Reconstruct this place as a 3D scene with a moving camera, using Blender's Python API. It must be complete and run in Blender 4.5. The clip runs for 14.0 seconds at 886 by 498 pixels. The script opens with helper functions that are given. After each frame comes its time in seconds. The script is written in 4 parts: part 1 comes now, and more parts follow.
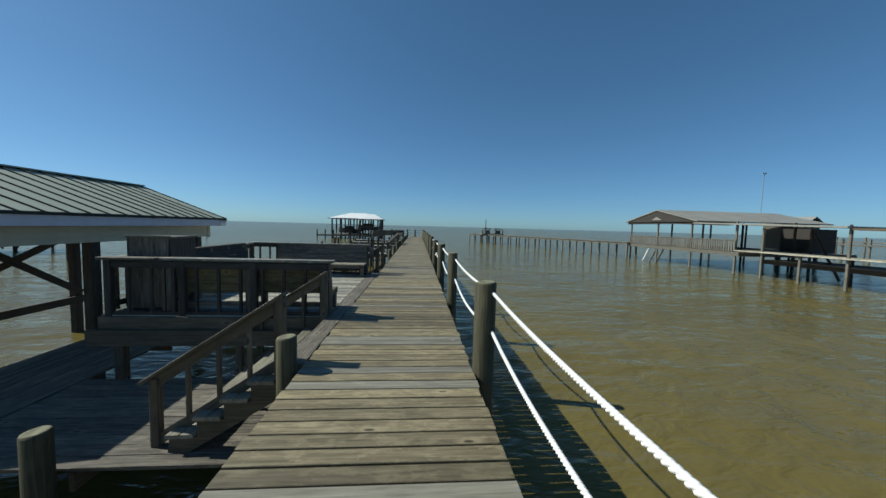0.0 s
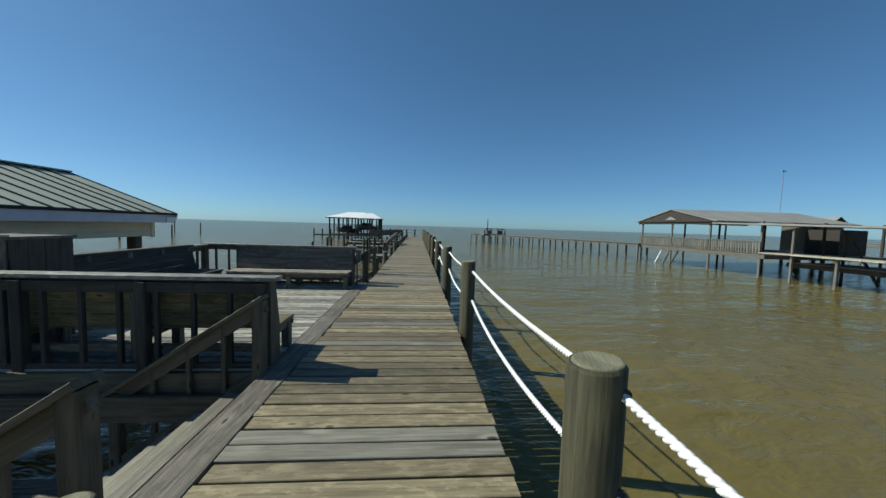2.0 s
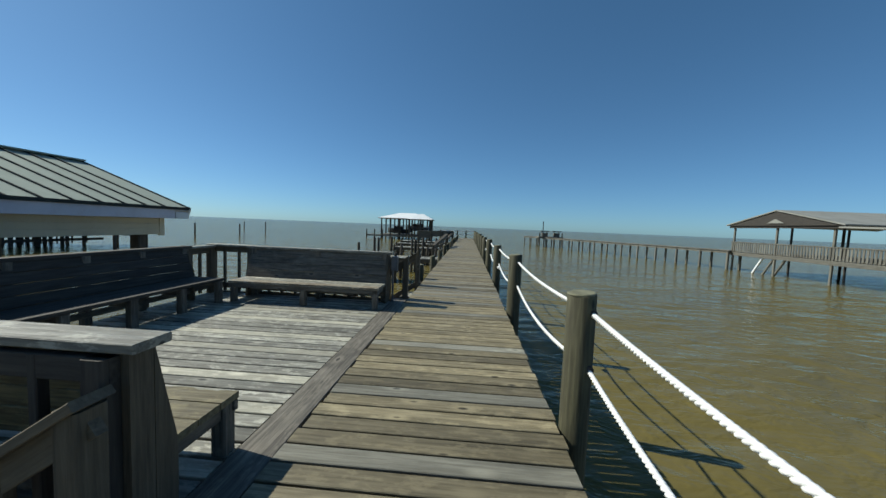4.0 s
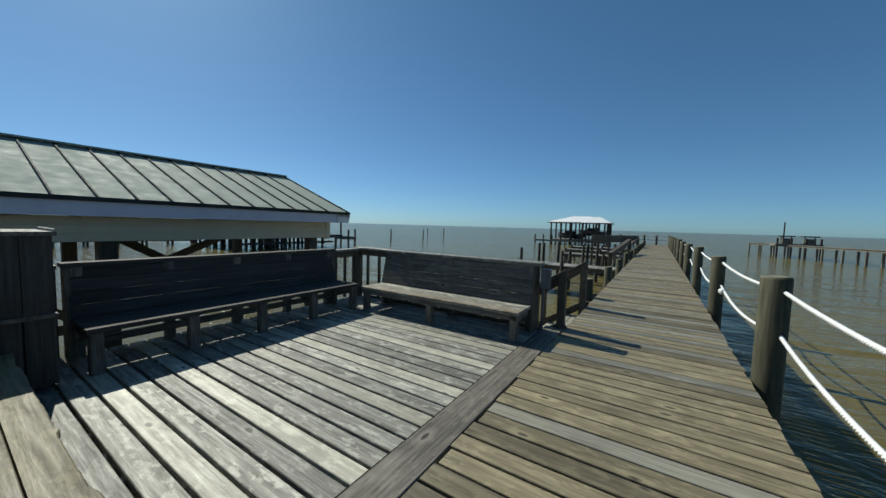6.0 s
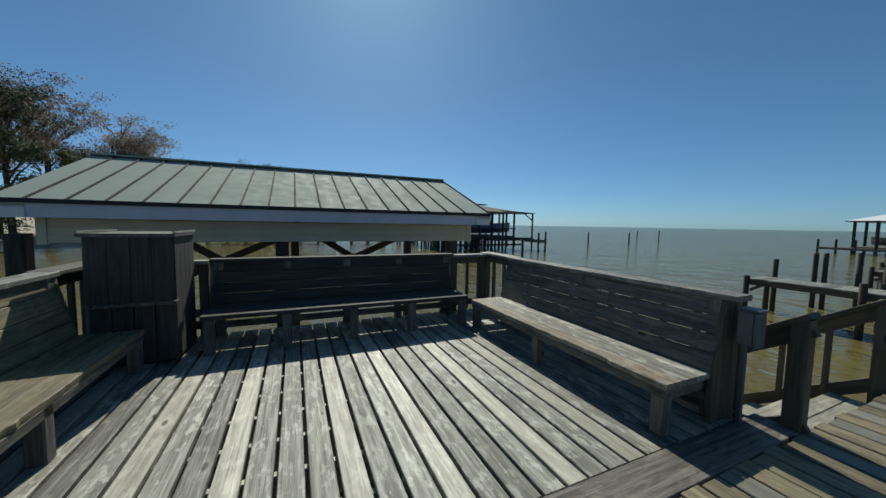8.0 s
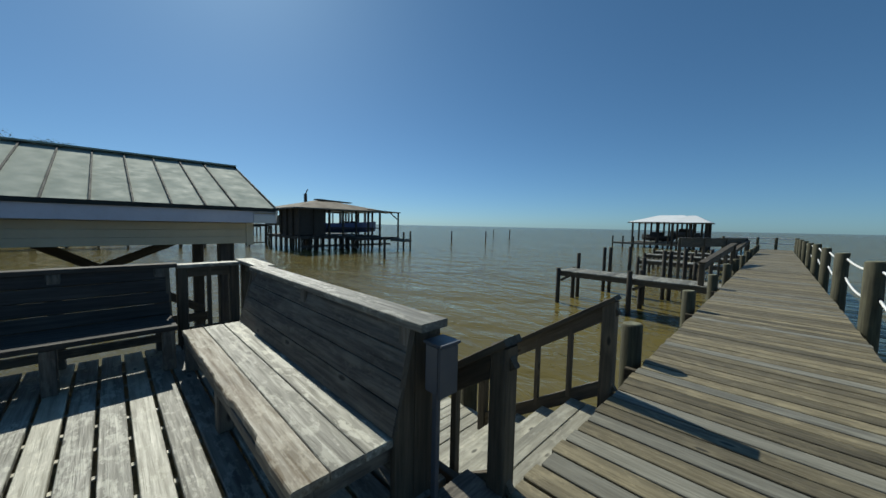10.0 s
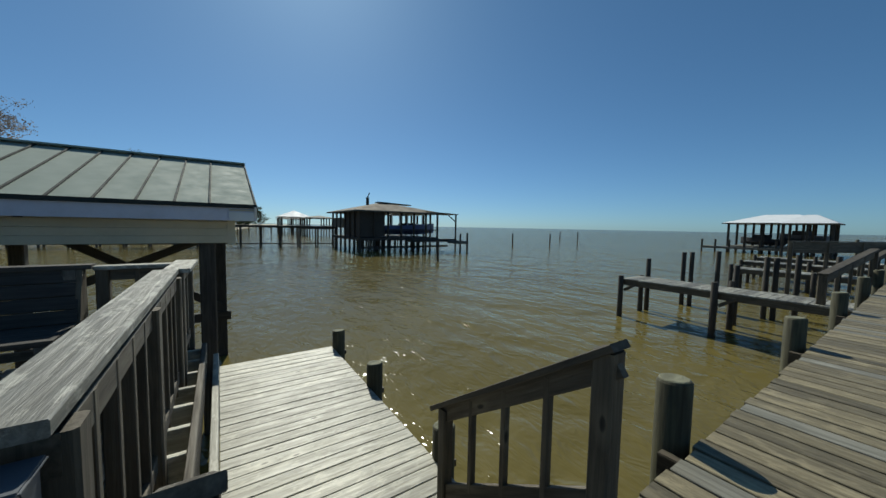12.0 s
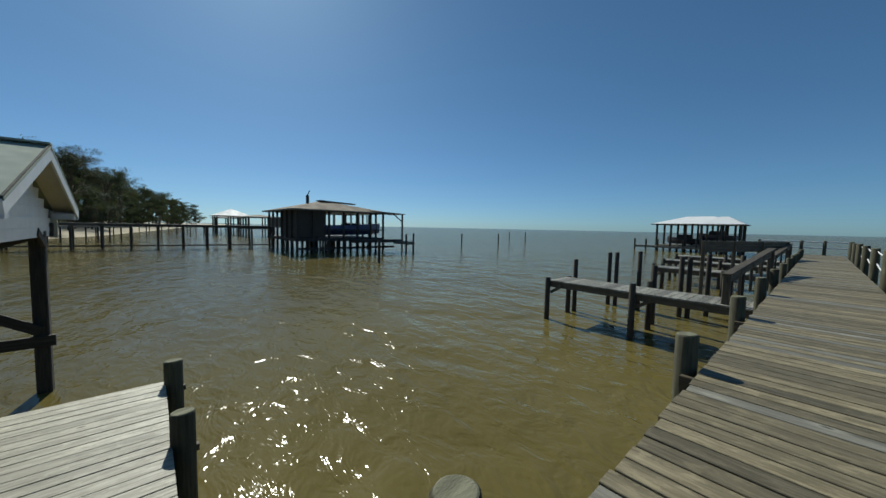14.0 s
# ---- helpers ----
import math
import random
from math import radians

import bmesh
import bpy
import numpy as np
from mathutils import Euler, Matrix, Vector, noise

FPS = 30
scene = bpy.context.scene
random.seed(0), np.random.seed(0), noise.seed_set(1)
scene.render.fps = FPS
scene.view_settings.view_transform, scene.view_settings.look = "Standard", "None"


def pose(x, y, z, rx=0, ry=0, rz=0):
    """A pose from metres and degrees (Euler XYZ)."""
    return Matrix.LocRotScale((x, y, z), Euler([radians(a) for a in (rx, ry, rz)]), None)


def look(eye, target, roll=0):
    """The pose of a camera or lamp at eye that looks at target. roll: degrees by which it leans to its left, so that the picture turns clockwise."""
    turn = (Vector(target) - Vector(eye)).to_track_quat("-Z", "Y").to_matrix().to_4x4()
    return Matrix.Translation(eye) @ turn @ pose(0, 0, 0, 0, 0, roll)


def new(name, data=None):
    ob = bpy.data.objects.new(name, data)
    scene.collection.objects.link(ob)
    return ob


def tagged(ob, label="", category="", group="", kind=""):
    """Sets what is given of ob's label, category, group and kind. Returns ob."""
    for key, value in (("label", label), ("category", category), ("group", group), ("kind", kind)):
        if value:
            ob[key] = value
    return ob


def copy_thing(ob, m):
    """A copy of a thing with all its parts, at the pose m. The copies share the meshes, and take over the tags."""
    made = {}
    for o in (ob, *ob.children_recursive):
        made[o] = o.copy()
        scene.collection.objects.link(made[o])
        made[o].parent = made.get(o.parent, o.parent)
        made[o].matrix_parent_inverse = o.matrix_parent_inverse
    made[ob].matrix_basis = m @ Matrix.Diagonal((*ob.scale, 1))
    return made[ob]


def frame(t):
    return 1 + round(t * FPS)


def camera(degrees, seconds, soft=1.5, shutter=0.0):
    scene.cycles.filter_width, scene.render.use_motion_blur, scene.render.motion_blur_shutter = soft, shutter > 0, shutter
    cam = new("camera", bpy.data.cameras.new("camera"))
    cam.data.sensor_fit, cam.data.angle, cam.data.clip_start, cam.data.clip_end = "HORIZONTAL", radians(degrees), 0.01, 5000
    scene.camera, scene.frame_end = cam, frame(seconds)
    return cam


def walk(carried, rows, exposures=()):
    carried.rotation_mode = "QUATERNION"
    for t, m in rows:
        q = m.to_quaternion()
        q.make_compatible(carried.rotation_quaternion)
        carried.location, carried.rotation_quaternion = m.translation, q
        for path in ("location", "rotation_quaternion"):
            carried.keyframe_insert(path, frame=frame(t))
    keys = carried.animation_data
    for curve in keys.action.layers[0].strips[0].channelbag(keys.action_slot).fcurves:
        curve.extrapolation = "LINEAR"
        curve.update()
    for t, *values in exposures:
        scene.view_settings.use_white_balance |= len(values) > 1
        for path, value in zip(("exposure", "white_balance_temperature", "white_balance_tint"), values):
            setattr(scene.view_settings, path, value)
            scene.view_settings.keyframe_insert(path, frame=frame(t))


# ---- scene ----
cam = camera(106.0, 14.0)
# seconds, x, y, z, pitch from straight down, lean, heading
ROWS = [
    (0.0, 0.046, 0.000, 1.475, 86.11, -1.53, -4.36),
    (0.5, 0.082, 0.554, 1.443, 86.50, -1.49, -4.33),
    (1.0, 0.084, 1.014, 1.463, 86.37, -1.50, -4.31),
    (1.5, 0.102, 1.534, 1.470, 86.14, -1.62, -4.49),
    (2.0, 0.054, 2.114, 1.418, 86.11, -1.71, -4.38),
    (4.5, -0.084, 4.656, 1.357, 86.14, -1.92, 8.86),
    (5.0, -0.124, 5.023, 1.332, 86.38, -1.44, 14.62),
    (5.5, -0.094, 5.410, 1.325, 86.19, -1.61, 22.34),
    (6.0, -0.137, 5.778, 1.318, 85.96, -1.63, 32.83),
    (6.5, -0.094, 6.130, 1.321, 85.79, -1.01, 44.22),
    (7.0, -0.135, 6.472, 1.316, 85.49, -0.93, 55.29),
    (7.20, -0.141, 6.638, 1.317, 85.53, -0.95, 58.60),
    (7.70, -0.154, 7.054, 1.320, 85.62, -0.98, 64.30),
    (8.25, -0.170, 7.511, 1.323, 85.72, -1.02, 66.60),
    (8.80, -0.185, 7.968, 1.327, 85.82, -1.06, 64.00),
    (9.30, -0.199, 8.383, 1.329, 85.91, -1.09, 56.20),
    (9.5, -0.204, 8.550, 1.331, 85.95, -1.10, 50.90),
    (10.0, -0.235, 8.956, 1.330, 85.98, -1.20, 45.03),
    (10.5, -0.271, 9.386, 1.319, 86.15, -0.98, 44.50),
    (11.0, -0.241, 9.783, 1.283, 86.39, -0.97, 44.61),
    (11.5, -0.283, 10.079, 1.292, 86.11, -1.18, 47.96),
    (12.0, -0.364, 10.396, 1.283, 86.16, -1.08, 56.17),
    (12.5, -0.344, 10.736, 1.289, 86.14, -1.01, 65.58),
    (13.0, -0.408, 11.118, 1.277, 85.77, -1.10, 67.13),
    (13.5, -0.434, 11.571, 1.331, 85.88, -1.04, 63.15),
    (14.0, -0.416, 11.938, 1.312, 86.32, -1.18, 48.61),
]
walk(cam, [(t, pose(x, y, z, a, b, c)) for t, x, y, z, a, b, c in ROWS],
     exposures=[(0.0, 0.0, 6500, 10), (4.5, 0.08, 6500, 10), (5.5, 0.0, 6500, 10), (7.0, -0.22, 6500, 10), (9.5, -0.2, 6500, 10), (12.5, -0.25, 6500, 10), (14.0, -0.28, 6500, 10)])

# ---- light ----
SUN_YAW, SUN_ELEV = 78.0, 41.0
world = bpy.data.worlds.new("sky")
scene.world = world
world.use_nodes = True
wn = world.node_tree
sky = wn.nodes.new("ShaderNodeTexSky")
sky.sky_type = "NISHITA"
sky.sun_disc = False
sky.sun_elevation = radians(SUN_ELEV)
sky.sun_rotation = radians(-SUN_YAW)
sky.air_density, sky.dust_density, sky.ozone_density = 0.7, 0.35, 2.2
# a deep clear winter blue with a soft hazy horizon
split = wn.nodes.new("ShaderNodeSeparateColor")
join = wn.nodes.new("ShaderNodeCombineColor")
wn.links.new(sky.outputs["Color"], split.inputs[0])
for i, (gain, power) in enumerate(((0.362, 0.85), (0.572, 0.80), (0.735, 0.83))):
    last = split.outputs[i]
    for op, value in (("MULTIPLY", 0.1), ("POWER", power), ("MULTIPLY", 10 * gain)):
        step = wn.nodes.new("ShaderNodeMath")
        step.operation = op
        wn.links.new(last, step.inputs[0])
        step.inputs[1].default_value = value
        last = step.outputs[0]
    wn.links.new(last, join.inputs[i])
wn.nodes["Background"].inputs["Strength"].default_value = 0.115
wn.links.new(join.outputs[0], wn.nodes["Background"].inputs["Color"])
sun_data = bpy.data.lights.new("sun", "SUN")
sun_data.energy, sun_data.angle, sun_data.color = 5.0, radians(0.5), (0.97, 0.97, 0.85)
sun = new("sun", sun_data)
se, sy = radians(SUN_ELEV), radians(SUN_YAW)
SUN_DIR = Vector((-math.sin(sy) * math.cos(se), math.cos(sy) * math.cos(se), math.sin(se)))
sun.matrix_world = look(SUN_DIR * 60, (0, 0, 0))


# ---- materials ----
def shader(name):
    m = bpy.data.materials.new(name)
    m.use_nodes = True
    nt = m.node_tree
    return m, nt, nt.nodes["Principled BSDF"]


def node(nt, kind, links=(), **values):
    n = nt.nodes.new(kind)
    for key, value in values.items():
        n.inputs[key.replace("_", " ")].default_value = value
    for src, dst in links:
        nt.links.new(src, n.inputs[dst])
    return n


def mix(nt, fac, a, b, blend="MIX"):
    n = nt.nodes.new("ShaderNodeMix")
    n.data_type, n.blend_type = "RGBA", blend
    for slot, v in ((0, fac), (6, a), (7, b)):
        if hasattr(v, "links"):
            nt.links.new(v, n.inputs[slot])
        else:
            n.inputs[slot].default_value = v if slot == 0 else (*v, 1)
    return n.outputs[2]


def ramp(nt, src, lo, hi, a=0.0, b=1.0):
    n = node(nt, "ShaderNodeMapRange", [(src, 0)])
    for i, v in enumerate((lo, hi, a, b)):
        n.inputs[i + 1].default_value = v
    return n.outputs[0]


def math_node(nt, op, a, b):
    n = nt.nodes.new("ShaderNodeMath")
    n.operation = op
    for i, v in enumerate((a, b)):
        if hasattr(v, "links"):
            nt.links.new(v, n.inputs[i])
        else:
            n.inputs[i].default_value = v
    return n.outputs[0]


def wood(name, light, dark, stain, rough=0.75, relief=0.5, spread=0.5, knots=True, worn=0.0):
    """Sawn timber with the grain along each piece's own x."""
    m, nt, b = shader(name)
    co = nt.nodes.new("ShaderNodeTexCoord").outputs["Object"]
    rnd = nt.nodes.new("ShaderNodeObjectInfo").outputs["Random"]
    shift = nt.nodes.new("ShaderNodeCombineXYZ")
    nt.links.new(math_node(nt, "MULTIPLY", rnd, 61.0), shift.inputs[0])
    nt.links.new(math_node(nt, "MULTIPLY", rnd, 17.0), shift.inputs[1])
    add = nt.nodes.new("ShaderNodeVectorMath")
    nt.links.new(co, add.inputs[0])
    nt.links.new(shift.outputs[0], add.inputs[1])
    p = add.outputs[0]

    def stretched(sx, syz):
        v = nt.nodes.new("ShaderNodeVectorMath")
        v.operation = "MULTIPLY"
        nt.links.new(p, v.inputs[0])
        v.inputs[1].default_value = (sx, syz, syz)
        return v.outputs[0]

    grain = node(nt, "ShaderNodeTexNoise", [(stretched(2.4, 40), "Vector")], Scale=1.0, Detail=5.0, Roughness=0.65, Distortion=0.25).outputs[0]
    rings = node(nt, "ShaderNodeTexNoise", [(stretched(0.7, 13), "Vector")], Scale=1.0, Detail=3.0, Distortion=0.8).outputs[0]
    blotch = node(nt, "ShaderNodeTexNoise", [(stretched(2.2, 5), "Vector")], Scale=1.0, Detail=5.0, Roughness=0.6).outputs[0]
    col = mix(nt, ramp(nt, grain, 0.30, 0.66), dark, light)
    col = mix(nt, ramp(nt, rings, 0.48, 0.72, 0.0, 0.55), col, stain)
    col = mix(nt, ramp(nt, blotch, 0.5, 0.75, 0.0, 0.5), col, tuple(c * 0.45 for c in dark))
    if worn:
        flake = node(nt, "ShaderNodeTexNoise", [(stretched(7, 16), "Vector")], Scale=1.0, Detail=6.0, Roughness=0.7).outputs[0]
        col = mix(nt, ramp(nt, flake, 0.52, 0.60, 0.0, worn), col, tuple(min(0.75, c * 1.45) for c in light))
    if knots:
        vor = node(nt, "ShaderNodeTexVoronoi", [(stretched(2.0, 5.0), "Vector")], Scale=1.0)
        far = vor.outputs["Distance"]
        ring = math_node(nt, "MULTIPLY", ramp(nt, far, 0.07, 0.10), ramp(nt, far, 0.11, 0.26, 0.6, 0.0))
        col = mix(nt, ring, col, tuple(min(0.7, c * 1.3) for c in light))
        col = mix(nt, ramp(nt, far, 0.05, 0.09, 0.85, 0.0), col, tuple(c * 0.22 for c in dark))
    tone = ramp(nt, rnd, 0, 1, 1 - spread * 0.6, 1 + spread * 0.5)
    sep = nt.nodes.new("ShaderNodeCombineColor")
    for i in range(3):
        nt.links.new(tone, sep.inputs[i])
    col = mix(nt, 1.0, col, sep.outputs[0], "MULTIPLY")
    nt.links.new(col, b.inputs["Base Color"])
    nt.links.new(ramp(nt, grain, 0.3, 0.7, rough + 0.12, rough - 0.12), b.inputs["Roughness"])
    bump = node(nt, "ShaderNodeBump", [(math_node(nt, "ADD", grain, rings), "Height")], Strength=relief, Distance=0.006)
    nt.links.new(bump.outputs[0], b.inputs["Normal"])
    return m


def plain(name, colour, rough=0.6, metal=0.0, vary=0.25, scale=3.0, relief=0.15, streak=(1, 1, 1)):
    """A painted, metal or mineral surface, with stains at two scales."""
    m, nt, b = shader(name)
    co = nt.nodes.new("ShaderNodeTexCoord").outputs["Object"]
    v = nt.nodes.new("ShaderNodeVectorMath")
    v.operation = "MULTIPLY"
    nt.links.new(co, v.inputs[0])
    v.inputs[1].default_value = streak
    n1 = node(nt, "ShaderNodeTexNoise", [(v.outputs[0], "Vector")], Scale=scale, Detail=6.0, Roughness=0.6).outputs[0]
    n2 = node(nt, "ShaderNodeTexNoise", [(v.outputs[0], "Vector")], Scale=scale * 14, Detail=3.0).outputs[0]
    col = mix(nt, ramp(nt, n1, 0.42, 0.75, 0.0, 1.0), colour, tuple(c * (1 - vary) for c in colour))
    col = mix(nt, ramp(nt, n2, 0.5, 0.8, 0.0, vary), col, tuple(c * 0.6 for c in colour))
    nt.links.new(col, b.inputs["Base Color"])
    b.inputs["Metallic"].default_value = metal
    nt.links.new(ramp(nt, n1, 0.3, 0.7, max(0.05, rough - 0.1), min(1, rough + 0.12)), b.inputs["Roughness"])
    bump = node(nt, "ShaderNodeBump", [(n2, "Height")], Strength=relief, Distance=0.01)
    nt.links.new(bump.outputs[0], b.inputs["Normal"])
    return m


DECK = wood("walkway pine", (0.245, 0.206, 0.124), (0.112, 0.089, 0.047), (0.059, 0.049, 0.027), 0.62, 0.8, 0.75, True, 0.4)
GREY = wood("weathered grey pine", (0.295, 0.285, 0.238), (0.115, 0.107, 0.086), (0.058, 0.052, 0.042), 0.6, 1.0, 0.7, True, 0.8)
PALE = wood("bleached pine", (0.452, 0.428, 0.343), (0.265, 0.245, 0.187), (0.156, 0.148, 0.117), 0.55, 0.7, 0.4, True, 0.35)
# base tone lowered to carry the shade on the bench backs
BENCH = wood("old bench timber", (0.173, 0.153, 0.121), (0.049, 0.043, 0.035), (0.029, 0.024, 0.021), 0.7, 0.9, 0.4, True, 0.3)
RAIL = wood("rail timber", (0.129, 0.105, 0.069), (0.060, 0.046, 0.030), (0.039, 0.030, 0.021), 0.72, 0.6, 0.4)
PILE = wood("treated pile", (0.079, 0.074, 0.037), (0.035, 0.032, 0.017), (0.021, 0.019, 0.011), 0.8, 0.7, 0.3)
DARKPILE = wood("dark wet pile", (0.059, 0.049, 0.036), (0.026, 0.022, 0.017), (0.017, 0.013, 0.012), 0.8, 0.6, 0.3, False)
FARWOOD = wood("distant pier timber", (0.193, 0.184, 0.152), (0.094, 0.090, 0.074), (0.066, 0.057, 0.045), 0.8, 0.3, 0.4, False)
FRESH = wood("yellow-brown bench pine", (0.215, 0.182, 0.098), (0.080, 0.064, 0.034), (0.055, 0.042, 0.024), 0.65, 0.7, 0.35, True, 0.35)
SILVER = wood("silvered walkway pine", (0.279, 0.265, 0.209), (0.139, 0.129, 0.098), (0.083, 0.076, 0.056), 0.6, 0.8, 0.4)
ENDGRAIN = plain("sawn end grain", (0.197, 0.193, 0.123), 0.85, 0, 0.55, 9, 0.5, (1, 1, 0.35))
ROPE = plain("white rope", (0.779, 0.779, 0.760), 0.7, 0, 0.12, 8, 0.2)
TIN = plain("grey-green metal roofing", (0.262, 0.308, 0.258), 0.85, 0.0, 0.035, 5.0, 0.02)
TINEDGE = plain("dark drip edge", (0.02, 0.027, 0.025), 0.85, 0.0, 0.3, 3, 0.05)
STAINED = wood("grey pine with rusty brown stains", (0.340, 0.306, 0.238), (0.145, 0.102, 0.055), (0.136, 0.076, 0.030), 0.65, 1.0, 0.2, True, 0.5)
FASCIA = plain("lilac-white fascia paint", (0.527, 0.527, 0.595), 0.55, 0, 0.15, 2.5, 0.1)
CREAM = plain("cream siding", (0.505, 0.459, 0.337), 0.5, 0, 0.14, 2.0, 0.08)
WHITE = plain("white siding", (0.629, 0.629, 0.612), 0.5, 0, 0.12, 2.0, 0.08)
BOX = plain("grey electrical box", (0.094, 0.103, 0.116), 0.5, 0.1, 0.15, 6, 0.05)
FARROOF = plain("pale metal roof", (0.780, 0.800, 0.800), 0.6, 0.0, 0.15, 0.6, 0.05)
BROWNROOF = plain("brown shingle roof", (0.139, 0.107, 0.070), 0.85, 0, 0.35, 0.9, 0.3)
HOUSEROOF = plain("weathered light roofing", (0.255, 0.255, 0.230), 0.8, 0, 0.3, 0.5, 0.1)
HULL = plain("blue boat hull", (0.082, 0.123, 0.262), 0.35, 0, 0.15, 1, 0.02)
COVER = plain("dark canvas", (0.025, 0.025, 0.029), 0.8, 0, 0.3, 2, 0.2)
# dark wall boarding; also paints the shade on the long bench and balustrade
WALL_AND_SHADE = wood("dark stained boarding", (0.061, 0.053, 0.043), (0.031, 0.026, 0.022), (0.019, 0.016, 0.015), 0.8, 0.3, 0.3, False)
SAND = plain("beach sand", (0.416, 0.360, 0.256), 0.95, 0, 0.3, 0.2, 0.4)
BARK = plain("tree bark", (0.082, 0.061, 0.045), 0.9, 0, 0.4, 5, 0.6, (1, 1, 0.2))
LEAF = plain("dark foliage", (0.070, 0.087, 0.038), 0.7, 0, 0.5, 0.8, 0.1)
DRYLEAF = plain("dull winter foliage", (0.315, 0.252, 0.189), 0.8, 0, 0.5, 0.8, 0.1)
for leafy in (LEAF, DRYLEAF):
    lt = leafy.node_tree
    thin = lt.nodes.new("ShaderNodeBsdfTranslucent")
    half = lt.nodes.new("ShaderNodeMixShader")
    half.inputs[0].default_value = 0.45
    base = lt.nodes["Principled BSDF"]
    lt.links.new(base.inputs["Base Color"].links[0].from_socket, thin.inputs["Color"])
    lt.links.new(base.outputs[0], half.inputs[1])
    lt.links.new(thin.outputs[0], half.inputs[2])
    lt.links.new(half.outputs[0], lt.nodes["Material Output"].inputs["Surface"])
STEEL = plain("galvanised steel", (0.410, 0.410, 0.410), 0.4, 0.8, 0.15, 6, 0.05)


def water_material():
    m, nt, b = shader("murky bay water")
    co = nt.nodes.new("ShaderNodeTexCoord").outputs["Object"]
    v = nt.nodes.new("ShaderNodeMapping")
    nt.links.new(co, v.inputs[0])
    v.inputs["Rotation"].default_value = (0, 0, radians(24))
    v.inputs["Scale"].default_value = (0.55, 1.0, 1.0)
    q = v.outputs[0]
    silt = node(nt, "ShaderNodeTexNoise", [(q, "Vector")], Scale=0.09, Detail=4.0, Distortion=0.6).outputs[0]
    nt.links.new(mix(nt, ramp(nt, silt, 0.35, 0.7), (0.150, 0.120, 0.036), (0.110, 0.090, 0.032)), b.inputs["Base Color"])
    b.inputs["Roughness"].default_value = 0.5
    b.inputs["Specular IOR Level"].default_value = 0.0
    b.inputs["IOR"].default_value = 1.33
    swell = node(nt, "ShaderNodeTexNoise", [(q, "Vector")], Scale=0.45, Detail=2.0, Distortion=0.4).outputs[0]
    chop = node(nt, "ShaderNodeTexNoise", [(q, "Vector")], Scale=2.2, Detail=3.0, Roughness=0.55, Distortion=0.5).outputs[0]
    fine = node(nt, "ShaderNodeTexNoise", [(q, "Vector")], Scale=9.0, Detail=2.0, Distortion=0.3).outputs[0]
    b1 = node(nt, "ShaderNodeBump", [(swell, "Height")], Strength=0.9, Distance=0.32)
    b2 = node(nt, "ShaderNodeBump", [(chop, "Height"), (b1.outputs[0], "Normal")], Strength=0.8, Distance=0.115)
    b3 = node(nt, "ShaderNodeBump", [(fine, "Height"), (b2.outputs[0], "Normal")], Strength=0.5, Distance=0.018)
    nt.links.new(b3.outputs[0], b.inputs["Normal"])
    # smooth facets between the rougher, wind-broken ones
    calm = node(nt, "ShaderNodeBsdfGlossy", [(b3.outputs[0], "Normal")], Roughness=0.085)
    fres = node(nt, "ShaderNodeFresnel", [(b3.outputs[0], "Normal")], IOR=1.33)
    blend = nt.nodes.new("ShaderNodeMixShader")
    nt.links.new(math_node(nt, "MULTIPLY", fres.outputs[0], 0.8), blend.inputs[0])
    nt.links.new(b.outputs[0], blend.inputs[1])
    nt.links.new(calm.outputs[0], blend.inputs[2])
    nt.links.new(blend.outputs[0], nt.nodes["Material Output"].inputs["Surface"])
    return m


WATER = water_material()
WATER_Z = -1.9


# ---- builders ----
def link(name, me, mat, parent, world_m, label=""):
    ob = new(name, me)
    if mat and not me.materials:
        me.materials.append(mat)
    if parent is not None:
        ob.parent = parent
        ob.matrix_basis = parent_inverse(parent) @ world_m
    else:
        ob.matrix_basis = world_m
    return tagged(ob, label)


def parent_inverse(ob):
    m = ob.matrix_basis.copy()
    while ob.parent is not None:
        ob = ob.parent
        m = ob.matrix_basis @ m
    return m.inverted()


def part(name, bm, material, parent, label="", at=(0, 0, 0), smooth=False):
    me = bpy.data.meshes.new(name)
    bmesh.ops.recalc_face_normals(bm, faces=bm.faces)
    bm.to_mesh(me)
    bm.free()
    if smooth:
        for f in me.polygons:
            f.use_smooth = True
    return link(name, me, material, parent, Matrix.Translation(at), label)


def thing(name, at, label, category, group="", kind=""):
    ob = new(name)
    ob.empty_display_size = 0.1
    ob.matrix_basis = Matrix.Translation(at)
    return tagged(ob, label, category, group, kind)


MESHES = {}


def stick_mesh(length, w, t, mat, ends=0.0):
    """A sawn piece along x with eased edges; w across y, t across z."""
    key = ("stick", round(length, 3), round(w, 3), round(t, 3), mat.name)
    if key not in MESHES:
        c = min(w, t) * 0.1
        prof = [(-w / 2 + c, -t / 2), (w / 2 - c, -t / 2), (w / 2, -t / 2 + c), (w / 2, t / 2 - c),
                (w / 2 - c, t / 2), (-w / 2 + c, t / 2), (-w / 2, t / 2 - c), (-w / 2, -t / 2 + c)]
        verts = [(x, y, z) for x in (-length / 2, length / 2) for y, z in prof]
        faces = [(i, (i + 1) % 8, 8 + (i + 1) % 8, 8 + i) for i in range(8)]
        faces += [tuple(range(7, -1, -1)), tuple(range(8, 16))]
        me = bpy.data.meshes.new("piece")
        me.from_pydata(verts, [], faces)
        me.materials.append(mat)
        MESHES[key] = me
    return MESHES[key]


